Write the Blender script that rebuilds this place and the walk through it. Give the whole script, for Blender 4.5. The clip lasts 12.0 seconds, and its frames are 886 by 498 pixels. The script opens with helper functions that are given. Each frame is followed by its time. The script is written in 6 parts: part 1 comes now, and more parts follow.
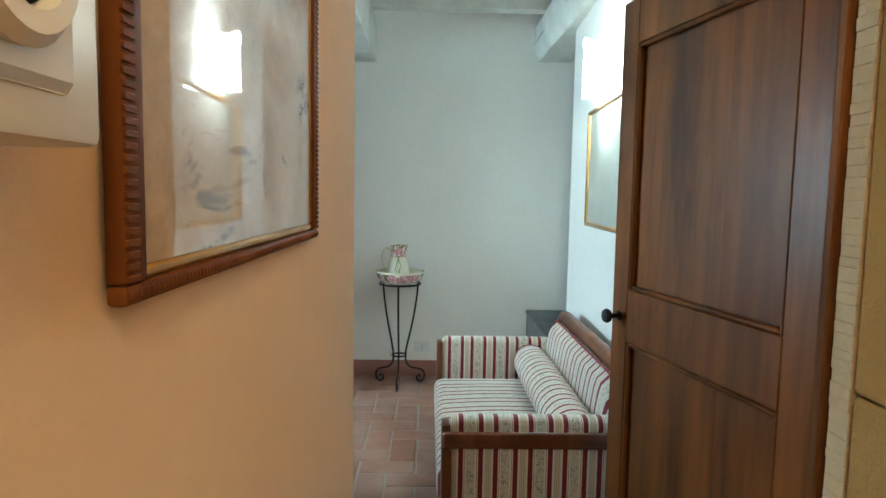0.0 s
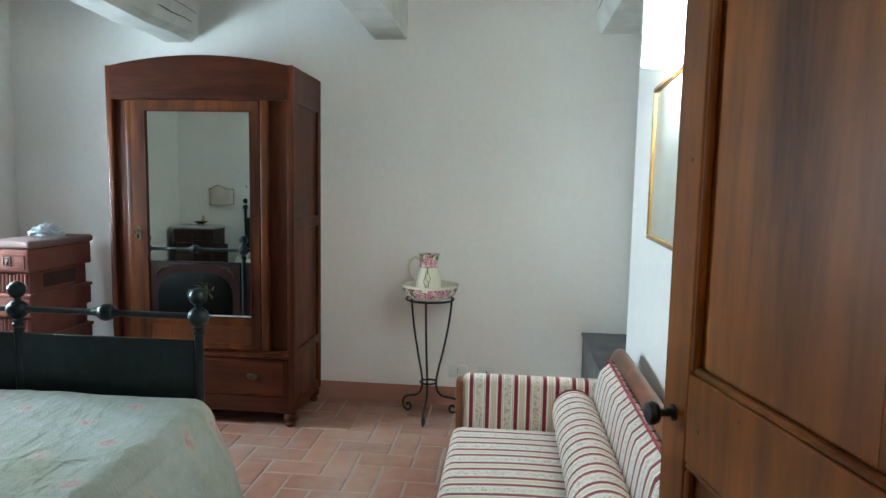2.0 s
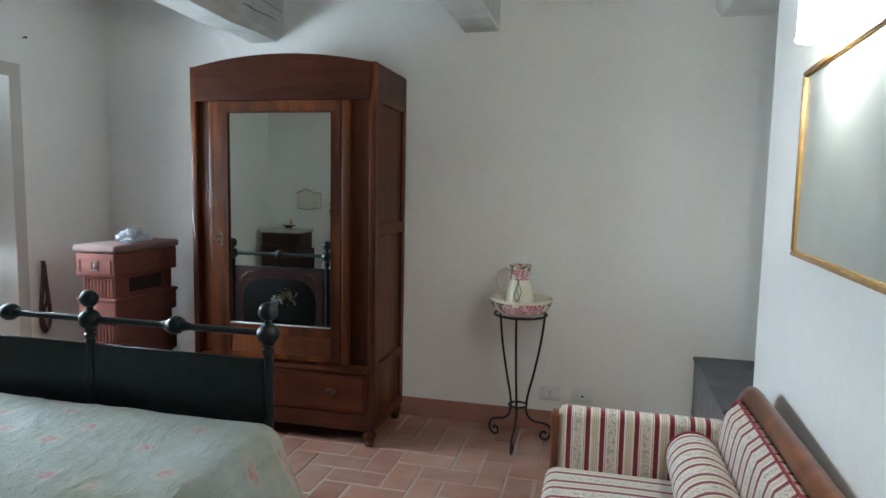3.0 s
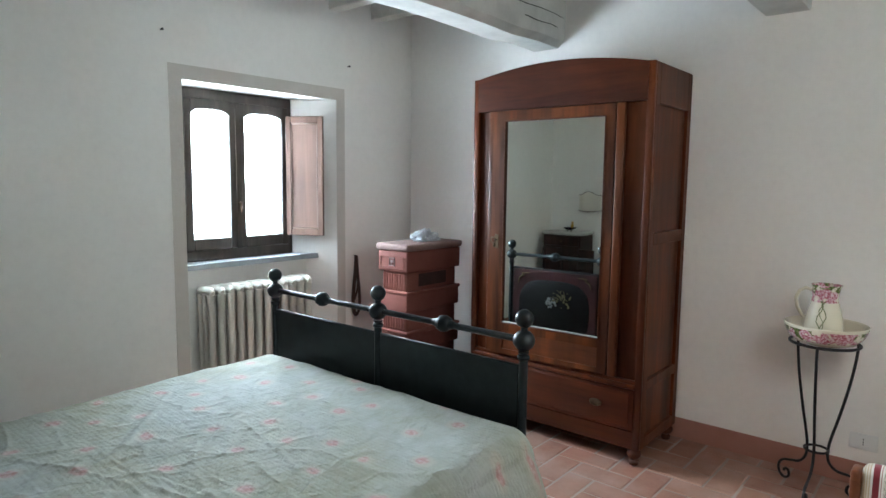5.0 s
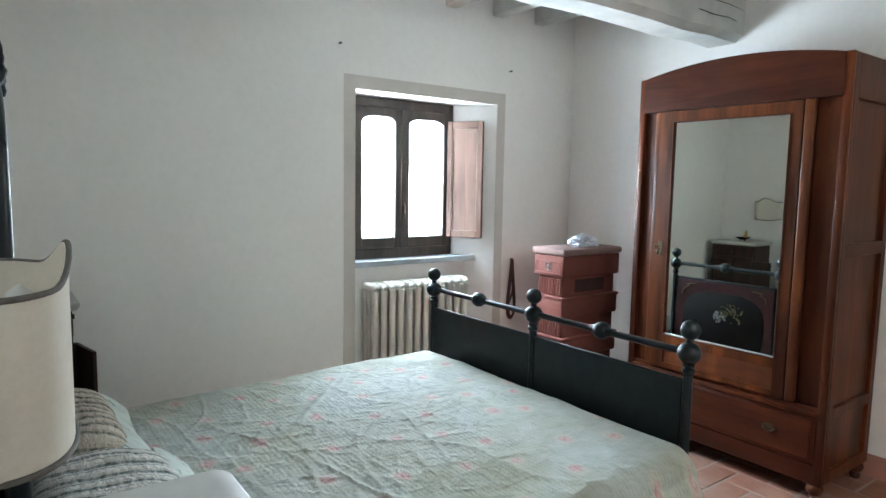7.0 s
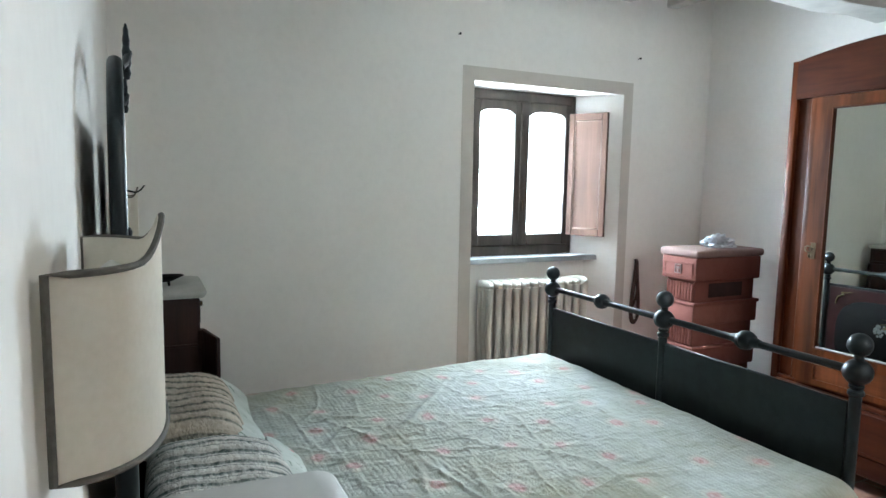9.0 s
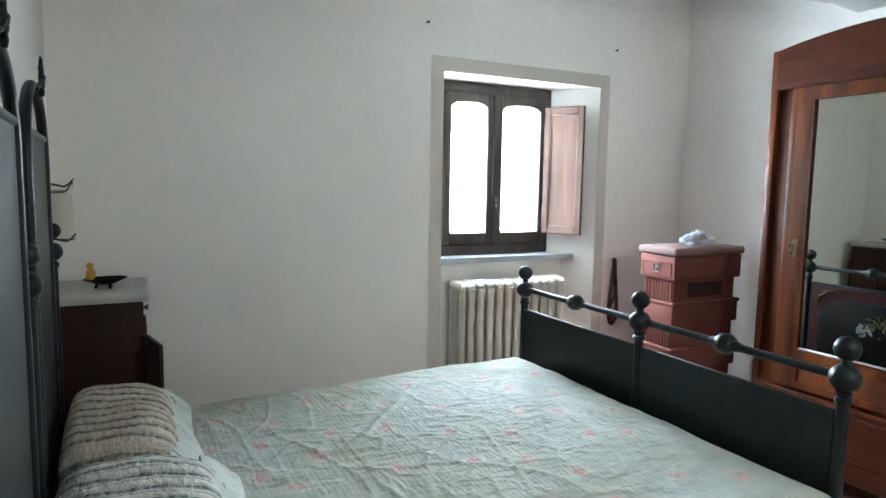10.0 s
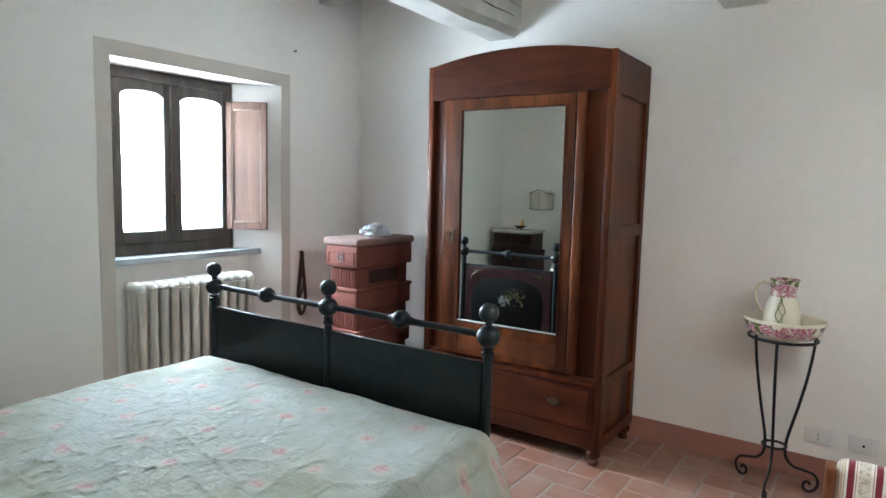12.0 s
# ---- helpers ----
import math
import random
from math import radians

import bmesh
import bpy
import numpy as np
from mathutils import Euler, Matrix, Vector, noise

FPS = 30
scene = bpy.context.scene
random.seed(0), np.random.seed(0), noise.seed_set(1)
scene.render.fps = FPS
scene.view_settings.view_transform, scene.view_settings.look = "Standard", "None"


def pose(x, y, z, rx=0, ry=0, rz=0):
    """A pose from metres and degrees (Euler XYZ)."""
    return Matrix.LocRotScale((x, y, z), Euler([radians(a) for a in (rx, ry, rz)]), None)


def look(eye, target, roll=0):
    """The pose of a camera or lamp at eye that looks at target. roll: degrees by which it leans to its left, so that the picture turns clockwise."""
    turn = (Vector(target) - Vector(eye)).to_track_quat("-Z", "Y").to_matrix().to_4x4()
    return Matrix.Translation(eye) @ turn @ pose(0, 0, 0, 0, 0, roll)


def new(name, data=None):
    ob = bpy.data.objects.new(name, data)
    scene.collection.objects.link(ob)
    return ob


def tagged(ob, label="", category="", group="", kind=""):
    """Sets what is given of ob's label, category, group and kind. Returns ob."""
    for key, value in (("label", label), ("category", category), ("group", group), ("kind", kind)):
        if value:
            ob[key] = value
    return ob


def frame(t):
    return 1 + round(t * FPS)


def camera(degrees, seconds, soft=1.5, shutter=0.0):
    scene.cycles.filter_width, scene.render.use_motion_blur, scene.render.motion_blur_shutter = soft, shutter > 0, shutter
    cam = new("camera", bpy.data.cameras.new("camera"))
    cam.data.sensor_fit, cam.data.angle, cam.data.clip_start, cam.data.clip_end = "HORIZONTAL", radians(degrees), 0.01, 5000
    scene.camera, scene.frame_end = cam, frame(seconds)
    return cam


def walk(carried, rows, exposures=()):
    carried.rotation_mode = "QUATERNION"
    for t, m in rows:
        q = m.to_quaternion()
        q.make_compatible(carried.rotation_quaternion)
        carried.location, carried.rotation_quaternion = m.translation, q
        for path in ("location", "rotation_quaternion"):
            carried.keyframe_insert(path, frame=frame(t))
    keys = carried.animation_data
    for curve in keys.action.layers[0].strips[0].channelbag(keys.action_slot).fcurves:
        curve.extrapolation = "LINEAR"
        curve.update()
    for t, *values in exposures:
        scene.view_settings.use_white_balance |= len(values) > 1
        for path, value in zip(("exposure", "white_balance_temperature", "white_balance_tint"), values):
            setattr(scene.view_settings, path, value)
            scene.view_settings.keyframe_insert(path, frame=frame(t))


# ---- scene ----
cam = camera(70.3, 12.0)
PATH = [
    (0, (1.278, 1.387, 1.377), (1.326, 3.378, 1.199), 1.0),
    (0.5, (1.347, 1.509, 1.391), (1.277, 3.497, 1.185), 0.9),
    (1, (1.432, 1.685, 1.397), (1.238, 3.666, 1.195), 1.0),
    (1.5, (1.49, 1.88, 1.407), (1.299, 3.861, 1.205), 1.0),
    (2, (1.54, 2.084, 1.412), (1.336, 4.064, 1.212), 1.1),
    (2.5, (1.525, 2.244, 1.411), (1.215, 4.21, 1.212), 1.1),
    (3, (1.48, 2.386, 1.417), (1.003, 4.318, 1.222), 1.1),
    (3.5, (1.462, 2.455, 1.422), (0.783, 4.326, 1.225), 1.2),
    (3.7, (1.448, 2.47, 1.425), (0.707, 4.317, 1.229), 1.2),
    (5.3, (1.582, 2.466, 1.459), (0.214, 3.909, 1.248), 0.8),
    (5.5, (1.583, 2.467, 1.456), (0.174, 3.87, 1.249), 1.0),
    (6, (1.58, 2.459, 1.455), (0.089, 3.775, 1.249), 1.0),
    (6.5, (1.57, 2.45, 1.452), (0.014, 3.689, 1.247), 1.0),
    (8.5, (1.503, 2.471, 1.417), (-0.254, 3.405, 1.212), 1.0),
    (9, (1.448, 2.506, 1.41), (-0.348, 3.36, 1.202), 1.1),
    (9.5, (1.371, 2.583, 1.386), (-0.437, 3.414, 1.185), 1.0),
    (10, (1.338, 2.653, 1.387), (-0.437, 3.551, 1.181), 1.0),
    (10.5, (1.327, 2.677, 1.386), (-0.312, 3.805, 1.181), 1.0),
    (11, (1.333, 2.674, 1.383), (-0.133, 4.021, 1.182), 1.2),
    (11.5, (1.377, 2.64, 1.389), (0.087, 4.156, 1.189), 1.4),
    (12, (1.423, 2.56, 1.393), (0.284, 4.191, 1.191), 1.4),
]
EXPOSURES = [(0, 0.78, 5220, -12), (0.5, 0.80, 5330, -5), (1.5, 0.84, 5480, -3), (2.5, 0.66, 5600, 1), (3.0, 0.47, 5670, 4), (3.5, 0.40, 5750, 5), (5.5, 0.90, 5770, 7), (9.0, 1.04, 5800, 6), (12, 1.01, 5780, 7)]
walk(cam, [(t, look(eye, target, roll)) for t, eye, target, roll in PATH], EXPOSURES)
# room light: daylight through the window, warm lamp in the hall, lit sconce on the east wall
world = bpy.data.worlds.new("sky")
scene.world = world
world.use_nodes = True
wn = world.node_tree.nodes
sky = wn.new("ShaderNodeTexSky")
sky.sky_type, sky.sun_disc = "NISHITA", False
sky.sun_elevation, sky.sun_rotation = radians(52), radians(120)
wn["Background"].inputs["Strength"].default_value = 0.12
world.node_tree.links.new(sky.outputs["Color"], wn["Background"].inputs["Color"])


def lamp(name, kind, m, energy, colour, size=0.1, size_y=0.0):
    data = bpy.data.lights.new(name, kind)
    data.energy, data.color = energy, colour
    if kind == "AREA":
        data.shape, data.size, data.size_y = "RECTANGLE", size, size_y or size
    elif kind == "SUN":
        data.angle = size
    else:
        data.shadow_soft_size = size
    ob = new(name, data)
    ob.matrix_world = m
    return ob


lamp("sun", "SUN", look((8, -6, 11), (0, 0, 0)), 3.0, (1.0, 0.95, 0.86), radians(0.5))
daylight = lamp("window_daylight", "AREA", look((-2.15, 4.70, 1.48), (-1.0, 4.70, 1.25)), 63, (0.86, 0.945, 1.0), 0.72, 0.80)
daylight.data.spread = radians(172)
lamp("hall_bulb", "POINT", pose(1.56, 0.75, 2.15), 11.5, (1.0, 0.66, 0.34), 0.09)
lamp("sconce_bulb", "POINT", pose(1.975, 4.17, 1.824), 11.5, (1.0, 0.955, 0.88), 0.02)


# ---- materials ----
def material(name, rough=0.6, metal=0.0):
    m = bpy.data.materials.new(name)
    m.use_nodes = True
    b = m.node_tree.nodes["Principled BSDF"]
    b.inputs["Roughness"].default_value, b.inputs["Metallic"].default_value = rough, metal
    return m, m.node_tree, b


def add(nt, kind, ins=(), operation="", data_type="", blend_type="", bands_direction="", voronoi_dimensions=""):
    n = nt.nodes.new(kind)
    if operation:
        n.operation = operation
    if data_type:
        n.data_type = data_type
    if blend_type:
        n.blend_type = blend_type
    if bands_direction:
        n.bands_direction = bands_direction
    if voronoi_dimensions:
        n.voronoi_dimensions = voronoi_dimensions
    for k, v in ins:
        if isinstance(v, bpy.types.NodeSocket):
            nt.links.new(v, n.inputs[k])
        else:
            n.inputs[k].default_value = v
    return n


def rgb(c):
    return (*c, 1.0)


def place(nt, scale=(1, 1, 1), turn=(0, 0, 0), world_space=False):
    if world_space:
        v = add(nt, "ShaderNodeNewGeometry").outputs["Position"]
    else:
        v = add(nt, "ShaderNodeTexCoord").outputs["Object"]
    return add(nt, "ShaderNodeMapping", [("Vector", v), ("Scale", scale), ("Rotation", turn)]).outputs["Vector"]


def noise_tex(nt, vec, scale, detail=4.0, rough=0.55, dist=0.0):
    return add(nt, "ShaderNodeTexNoise", [("Vector", vec), ("Scale", scale), ("Detail", detail), ("Roughness", rough), ("Distortion", dist)]).outputs["Fac"]


def ramp(nt, fac, stops):
    n = add(nt, "ShaderNodeValToRGB", [("Fac", fac)])
    e = n.color_ramp.elements
    while len(e) < len(stops):
        e.new(0.5)
    for el, (p, c) in zip(e, stops):
        el.position, el.color = p, rgb(c)
    return n.outputs["Color"]


def mix(nt, fac, a, b, blend="MIX"):
    n = add(nt, "ShaderNodeMix", [("Factor", fac)], data_type="RGBA", blend_type=blend)
    for k, v in ((6, a), (7, b)):
        if isinstance(v, bpy.types.NodeSocket):
            nt.links.new(v, n.inputs[k])
        else:
            n.inputs[k].default_value = rgb(v)
    return n.outputs[2]


def bump(nt, b, height, strength=0.3, dist=0.01):
    n = add(nt, "ShaderNodeBump", [("Height", height), ("Strength", strength), ("Distance", dist)])
    nt.links.new(n.outputs["Normal"], b.inputs["Normal"])


def colour(nt, b, c):
    if isinstance(c, bpy.types.NodeSocket):
        nt.links.new(c, b.inputs["Base Color"])
    else:
        b.inputs["Base Color"].default_value = rgb(c)


def plaster(name, c1, c2, rough=0.85, relief=0.25):
    m, nt, b = material(name, rough)
    v = place(nt, world_space=True)
    big = noise_tex(nt, v, 1.3, 5, 0.6)
    fine = noise_tex(nt, v, 28, 6, 0.6)
    c = ramp(nt, big, [(0.3, c1), (0.7, c2)])
    c = mix(nt, 0.045, c, ramp(nt, fine, [(0.3, (0.25, 0.23, 0.2)), (0.6, (1, 1, 1))]), "MULTIPLY")
    colour(nt, b, c)
    wav = noise_tex(nt, v, 5, 3, 0.5)
    h = add(nt, "ShaderNodeMath", [(0, fine), (1, wav)], operation="ADD").outputs[0]
    bump(nt, b, h, relief, 0.012)
    return m


def wood(name, dark, light, grain=(30, 30, 2.2), rough=0.35, coat=0.15, relief=0.15, world_space=False, figure=1.0, broad=7.0, bold=False, along="Z", streaks=0.36):
    m, nt, b = material(name, rough)
    v = place(nt, grain, world_space=world_space)
    rnd = add(nt, "ShaderNodeObjectInfo").outputs["Random"]
    shift = add(nt, "ShaderNodeCombineXYZ", [("X", rnd), ("Y", rnd), ("Z", rnd)]).outputs[0]
    far = add(nt, "ShaderNodeVectorMath", [(0, shift), (1, (37.0, 19.0, 23.0))], operation="MULTIPLY").outputs[0]
    v = add(nt, "ShaderNodeVectorMath", [(0, v), (1, far)], operation="ADD").outputs[0]
    n1 = noise_tex(nt, v, 0.55, 6, 0.62, 0.6)
    n2 = noise_tex(nt, v, 2.6, 5, 0.7)
    blot = noise_tex(nt, place(nt, (1, 1, 0.6), world_space=world_space), 3.2, 3, 0.5)
    c = ramp(nt, n1, [(0.36 if bold else 0.28, dark), (0.50 if bold else 0.52, tuple(0.5 * (a + z) for a, z in zip(dark, light))), (0.64 if bold else 0.74, light)])
    c = mix(nt, 0.22 if bold else 0.35, c, ramp(nt, n2, [(0.35, tuple(0.55 * a for a in dark)), (0.6, light)]), "MIX")
    streak = noise_tex(nt, place(nt, (broad, broad, (0.13 if bold else 0.07) * broad) if along == "Z" else (0.10 * broad, broad, broad), world_space=world_space), 1.3, 4, 0.6, 0.5)
    c = mix(nt, streaks if bold else 0.5, c, ramp(nt, streak, [(0.40 if bold else 0.36, tuple(0.6 * a for a in dark)), (0.5, tuple(0.45 * a for a in light)), (0.61 if bold else 0.66, tuple(figure * a for a in light))]))
    c = mix(nt, 0.6 if bold else 0.5, c, ramp(nt, blot, [(0.33 if bold else 0.3, (0.45, 0.40, 0.36)), (0.65, (1, 1, 1))]), "MULTIPLY")
    if bold:
        tone = add(nt, "ShaderNodeMapRange", [("Value", rnd), ("To Min", 0.92), ("To Max", 1.08)]).outputs[0]
        c = mix(nt, 1.0, c, add(nt, "ShaderNodeCombineXYZ", [("X", tone), ("Y", tone), ("Z", tone)]).outputs[0], "MULTIPLY")
    b.inputs["Specular IOR Level"].default_value = 0.14 if bold else 0.3
    colour(nt, b, c)
    r = add(nt, "ShaderNodeMapRange", [("Value", n2), ("To Min", rough - 0.08), ("To Max", rough + 0.14)]).outputs[0]
    nt.links.new(r, b.inputs["Roughness"])
    b.inputs["Coat Weight"].default_value, b.inputs["Coat Roughness"].default_value = coat, 0.22
    bump(nt, b, n2, relief, 0.003)
    return m


def plain(name, c, rough=0.5, metal=0.0, var=0.12, scale=14, relief=0.08):
    m, nt, b = material(name, rough, metal)
    v = place(nt)
    n = noise_tex(nt, v, scale, 5, 0.6)
    colour(nt, b, ramp(nt, n, [(0.3, tuple(x * (1 - var) for x in c)), (0.7, tuple(min(1, x * (1 + var)) for x in c))]))
    if relief:
        bump(nt, b, noise_tex(nt, v, scale * 6, 4), relief, 0.004)
    return m


WALL = plaster("white_lime_plaster", (0.820, 0.797, 0.756), (0.860, 0.840, 0.805), 0.88, 0.09)
PINK = plaster("apricot_hall_plaster", (0.75, 0.595, 0.455), (0.81, 0.655, 0.515), 0.85, 0.16)
TRIM = plaster("beige_painted_band", (0.55, 0.51, 0.46), (0.60, 0.56, 0.51))
SKIRT = plaster("terracotta_painted_skirting", (0.33, 0.15, 0.11), (0.40, 0.20, 0.15), 0.7)
BEAMPAINT = plain("whitewashed_timber", (0.60, 0.595, 0.555), 0.75, 0, 0.14, 6, 0.4)
SLATE = plain("grey_stone_slab", (0.33, 0.36, 0.38), 0.6, 0, 0.15, 9, 0.2)
DARKSTONE = plain("dark_grey_stone", (0.085, 0.085, 0.09), 0.65, 0, 0.25, 7, 0.2)
SANDSTONE = plaster("chiselled_sandstone", (0.30, 0.165, 0.050), (0.43, 0.265, 0.095), 0.95, 1.0)
SANDSTONE.node_tree.nodes["Principled BSDF"].inputs["Specular IOR Level"].default_value = 0.05
DOORWOOD = wood("walnut_door_wood", (0.054, 0.0175, 0.0043), (0.250, 0.086, 0.0165), (9, 9, 0.8), 0.36, 0.07, figure=1.15, broad=8.0, bold=True, streaks=0.26)
WARDWOOD = wood("cherry_wardrobe_wood", (0.026, 0.0060, 0.0026), (0.140, 0.036, 0.0106), (11, 11, 0.9), 0.38, 0.08, figure=1.05, broad=5.0, bold=True, streaks=0.36)
CHERRY = wood("light_cherry_stile_wood", (0.036, 0.0090, 0.0035), (0.172, 0.050, 0.0138), (13, 13, 0.9), 0.38, 0.10, figure=1.05, broad=7.0, bold=True, streaks=0.38)
FASCIA = wood("cherry_fascia_wood", (0.022, 0.0048, 0.0022), (0.098, 0.0225, 0.0075), (1.2, 16, 14), 0.36, 0.15, broad=5.0, bold=True, along="X", streaks=0.30)
FRAMEWOOD = wood("dark_window_wood", (0.05, 0.040, 0.033), (0.115, 0.095, 0.078), (30, 30, 2.0), 0.5, 0.05)
SHUTWOOD = wood("brown_shutter_wood", (0.085, 0.042, 0.028), (0.18, 0.10, 0.07), (30, 30, 2.0), 0.45, 0.1)
IRON = plain("black_green_iron", (0.010, 0.0155, 0.018), 0.40, 0.2, 0.3, 20, 0.1)
IRON.node_tree.nodes["Principled BSDF"].inputs["Specular IOR Level"].default_value = 0.36


# ---- mesh helpers ----
def new_bm():
    return bmesh.new()


def box(bm, x0, x1, y0, y1, z0, z1, bevel=0.0, segments=1):
    r = bmesh.ops.create_cube(bm, size=1.0, matrix=Matrix.Translation(((x0 + x1) / 2, (y0 + y1) / 2, (z0 + z1) / 2)) @ Matrix.Diagonal((x1 - x0, y1 - y0, z1 - z0, 1)))
    if bevel:
        edges = list({e for v in r["verts"] for e in v.link_edges})
        bmesh.ops.bevel(bm, geom=edges, offset=bevel, segments=segments, affect="EDGES", profile=0.5)
    return bm


def prism(bm, outline, z0, z1):
    """A column over a plan outline, listed counterclockwise."""
    low = [bm.verts.new((x, y, z0)) for x, y in outline]
    high = [bm.verts.new((x, y, z1)) for x, y in outline]
    n = len(outline)
    bm.faces.new(low[::-1])
    bm.faces.new(high)
    for i in range(n):
        bm.faces.new((low[i], low[(i + 1) % n], high[(i + 1) % n], high[i]))
    return bm


def lathe(bm, profile, centre=(0, 0, 0), n=24, m=None, first=True, last=True):
    """Turned shape: profile of (radius, height)."""
    rings = []
    for r, z in profile:
        ring = []
        for i in range(n):
            a = 2 * math.pi * i / n
            p = Vector((r * math.cos(a), r * math.sin(a), z))
            ring.append(bm.verts.new((m @ p if m else p) + Vector(centre)))
        rings.append(ring)
    for a, b in zip(rings, rings[1:]):
        for i in range(n):
            bm.faces.new((a[i], a[(i + 1) % n], b[(i + 1) % n], b[i]))
    if first:
        bm.faces.new(rings[0][::-1])
    if last:
        bm.faces.new(rings[-1])
    return bm


def tube(bm, points, radius, n=10, closed=False):
    """A round bar along points; radius may be a list."""
    pts = [Vector(p) for p in points]
    k = len(pts)
    rad = radius if isinstance(radius, (list, tuple)) else [radius] * k
    rings, up = [], None
    for i, p in enumerate(pts):
        a = pts[(i - 1) % k] if closed or i else pts[0]
        b = pts[(i + 1) % k] if closed or i < k - 1 else pts[-1]
        d = (b - a).normalized()
        if up is None:
            up = d.orthogonal().normalized()
        up = (up - d * up.dot(d)).normalized()
        side = d.cross(up)
        rings.append([bm.verts.new(p + rad[i] * (math.cos(2 * math.pi * j / n) * up + math.sin(2 * math.pi * j / n) * side)) for j in range(n)])
    pairs = list(zip(rings, rings[1:])) + ([(rings[-1], rings[0])] if closed else [])
    for a, b in pairs:
        for j in range(n):
            bm.faces.new((a[j], a[(j + 1) % n], b[(j + 1) % n], b[j]))
    if not closed:
        bm.faces.new(rings[0][::-1])
        bm.faces.new(rings[-1])
    return bm


def ball(bm, c, r, squash=1.0, n=20):
    bmesh.ops.create_uvsphere(bm, u_segments=n, v_segments=n // 2 + 2, radius=r, matrix=Matrix.Translation(c) @ Matrix.Diagonal((1, 1, squash, 1)))
    return bm


def finish(bm, smooth=False):
    bmesh.ops.recalc_face_normals(bm, faces=bm.faces)
    me = bpy.data.meshes.new("mesh")
    if smooth:
        for f in bm.faces:
            f.smooth = True
        for e in bm.edges:
            e.smooth = e.calc_face_angle(3.2) < radians(38)
    bm.to_mesh(me)
    bm.free()
    return me


def part(name, bm, mat, parent=None, label="", smooth=True):
    me = finish(bm, smooth)
    me.name = name
    me.materials.append(mat)
    ob = new(name, me)
    if parent:
        ob.parent = parent
        ob.matrix_parent_inverse = parent.matrix_basis.inverted()
    return tagged(ob, label)


def thing(name, base, label, category, group="", kind=""):
    """An Empty at the base of a thing, turned by base's rotation."""
    e = new(name)
    e.empty_display_size = 0.1
    e.matrix_basis = base if isinstance(base, Matrix) else Matrix.Translation(base)
    return tagged(e, label, category, group, kind)


def setting(name, bm, mat, label, category, smooth=False):
    return tagged(part(name, bm, mat, None, "", smooth), label, category, kind="structure")


# ---- the room's shell ----
FAR, NEAR, WEST, TOP = 6.036, 2.43, -1.77, 2.72
bm = new_bm(); prism(bm, [(-2.5, FAR), (2.8, FAR), (2.8, 6.4), (-2.5, 6.4)], 0, TOP)
setting("wall_north", bm, WALL, "off-white limewashed plaster wall behind the wardrobe", "wall")
# west wall with the window niche, splayed on its north side
bm = new_bm()
prism(bm, [(-2.35, 2.0), (WEST, 2.0), (WEST, 4.214), (-2.0, 4.235), (-2.35, 4.235)], 0, TOP)
prism(bm, [(-2.35, 5.10), (-2.0, 5.10), (WEST, 5.296), (WEST, FAR), (-2.35, FAR)], 0, TOP)
prism(bm, [(-2.35, 4.235), (-2.0, 4.235), (WEST, 4.214), (WEST, 5.296), (-2.0, 5.10), (-2.35, 5.10)], 1.993, TOP)
prism(bm, [(-2.35, 4.235), (-1.93, 4.225), (-1.93, 5.155), (-2.0, 5.10), (-2.35, 5.10)], 0, 0.925)
setting("wall_west", bm, WALL, "off-white plaster wall with a deep window niche", "wall")
bm = new_bm(); prism(bm, [(-2.2, 2.1), (1.145, 2.1), (1.145, NEAR), (-2.2, NEAR - 0.063)], 0, TOP)
prism(bm, [(1.145, 2.1), (1.96, 2.1), (1.96, NEAR), (1.145, NEAR)], 1.96, TOP)
prism(bm, [(2.04, 2.2), (2.8, 2.2), (2.8, NEAR), (1.999, NEAR), (1.999, 2.427), (2.04, 2.427)], 0, TOP)
setting("wall_south", bm, WALL, "off-white plaster wall behind the bed head", "wall")
# east wall, slightly skewed, ending at a recess under the last beam
bm = new_bm(); prism(bm, [(1.97, NEAR), (2.6, NEAR), (2.6, 5.15), (2.125, 5.15)], 0, TOP)
prism(bm, [(2.6, NEAR), (2.8, NEAR), (2.8, FAR), (2.6, FAR)], 0, TOP)
setting("wall_east", bm, WALL, "bright white plaster wall with a recess at its end", "wall")
# hall
bm = new_bm(); prism(bm, [(0.9, -0.4), (1.130, -0.4), (1.166, 2.340), (1.163, 2.350), (1.145, 2.350), (1.145, 2.1), (0.9, 2.1)], 0, 2.6)
setting("wall_hall_west", bm, PINK, "unseen apricot plaster walls that close the hall ending at the doorway", "wall")
# reveal, pinker than the hall wall: the daylight on it is in the colour
bm = new_bm(); prism(bm, [(1.1465, 2.4305), (1.1465, 2.351), (1.161, 2.351), (1.157, 2.362), (1.1555, 2.4305)], 0, 2.0)
setting("trim_reveal", bm, plaster("daylit_pink_plaster", (0.62, 0.45, 0.36), (0.69, 0.52, 0.43), 0.85, 0.3), "pink plaster reveal of the doorway, daylight in its colour", "door jamb")
bm = new_bm(); prism(bm, [(1.09, 2.4312), (1.1535, 2.4312), (1.152, 2.437), (1.146, 2.441), (1.09, 2.441)], 0, 2.0)
setting("trim_reveal_edge", bm, WALL, "rounded white plaster edge of the doorway", "trim")
# unseen walls and ceiling, assumed, to close the hall against outside light
bm = new_bm(); prism(bm, [(2.02, -0.4), (2.3, -0.4), (2.3, 2.2), (2.02, 2.2)], 0, 2.6)
prism(bm, [(0.9, -0.65), (2.3, -0.65), (2.3, -0.4), (0.9, -0.4)], 0, 2.6)
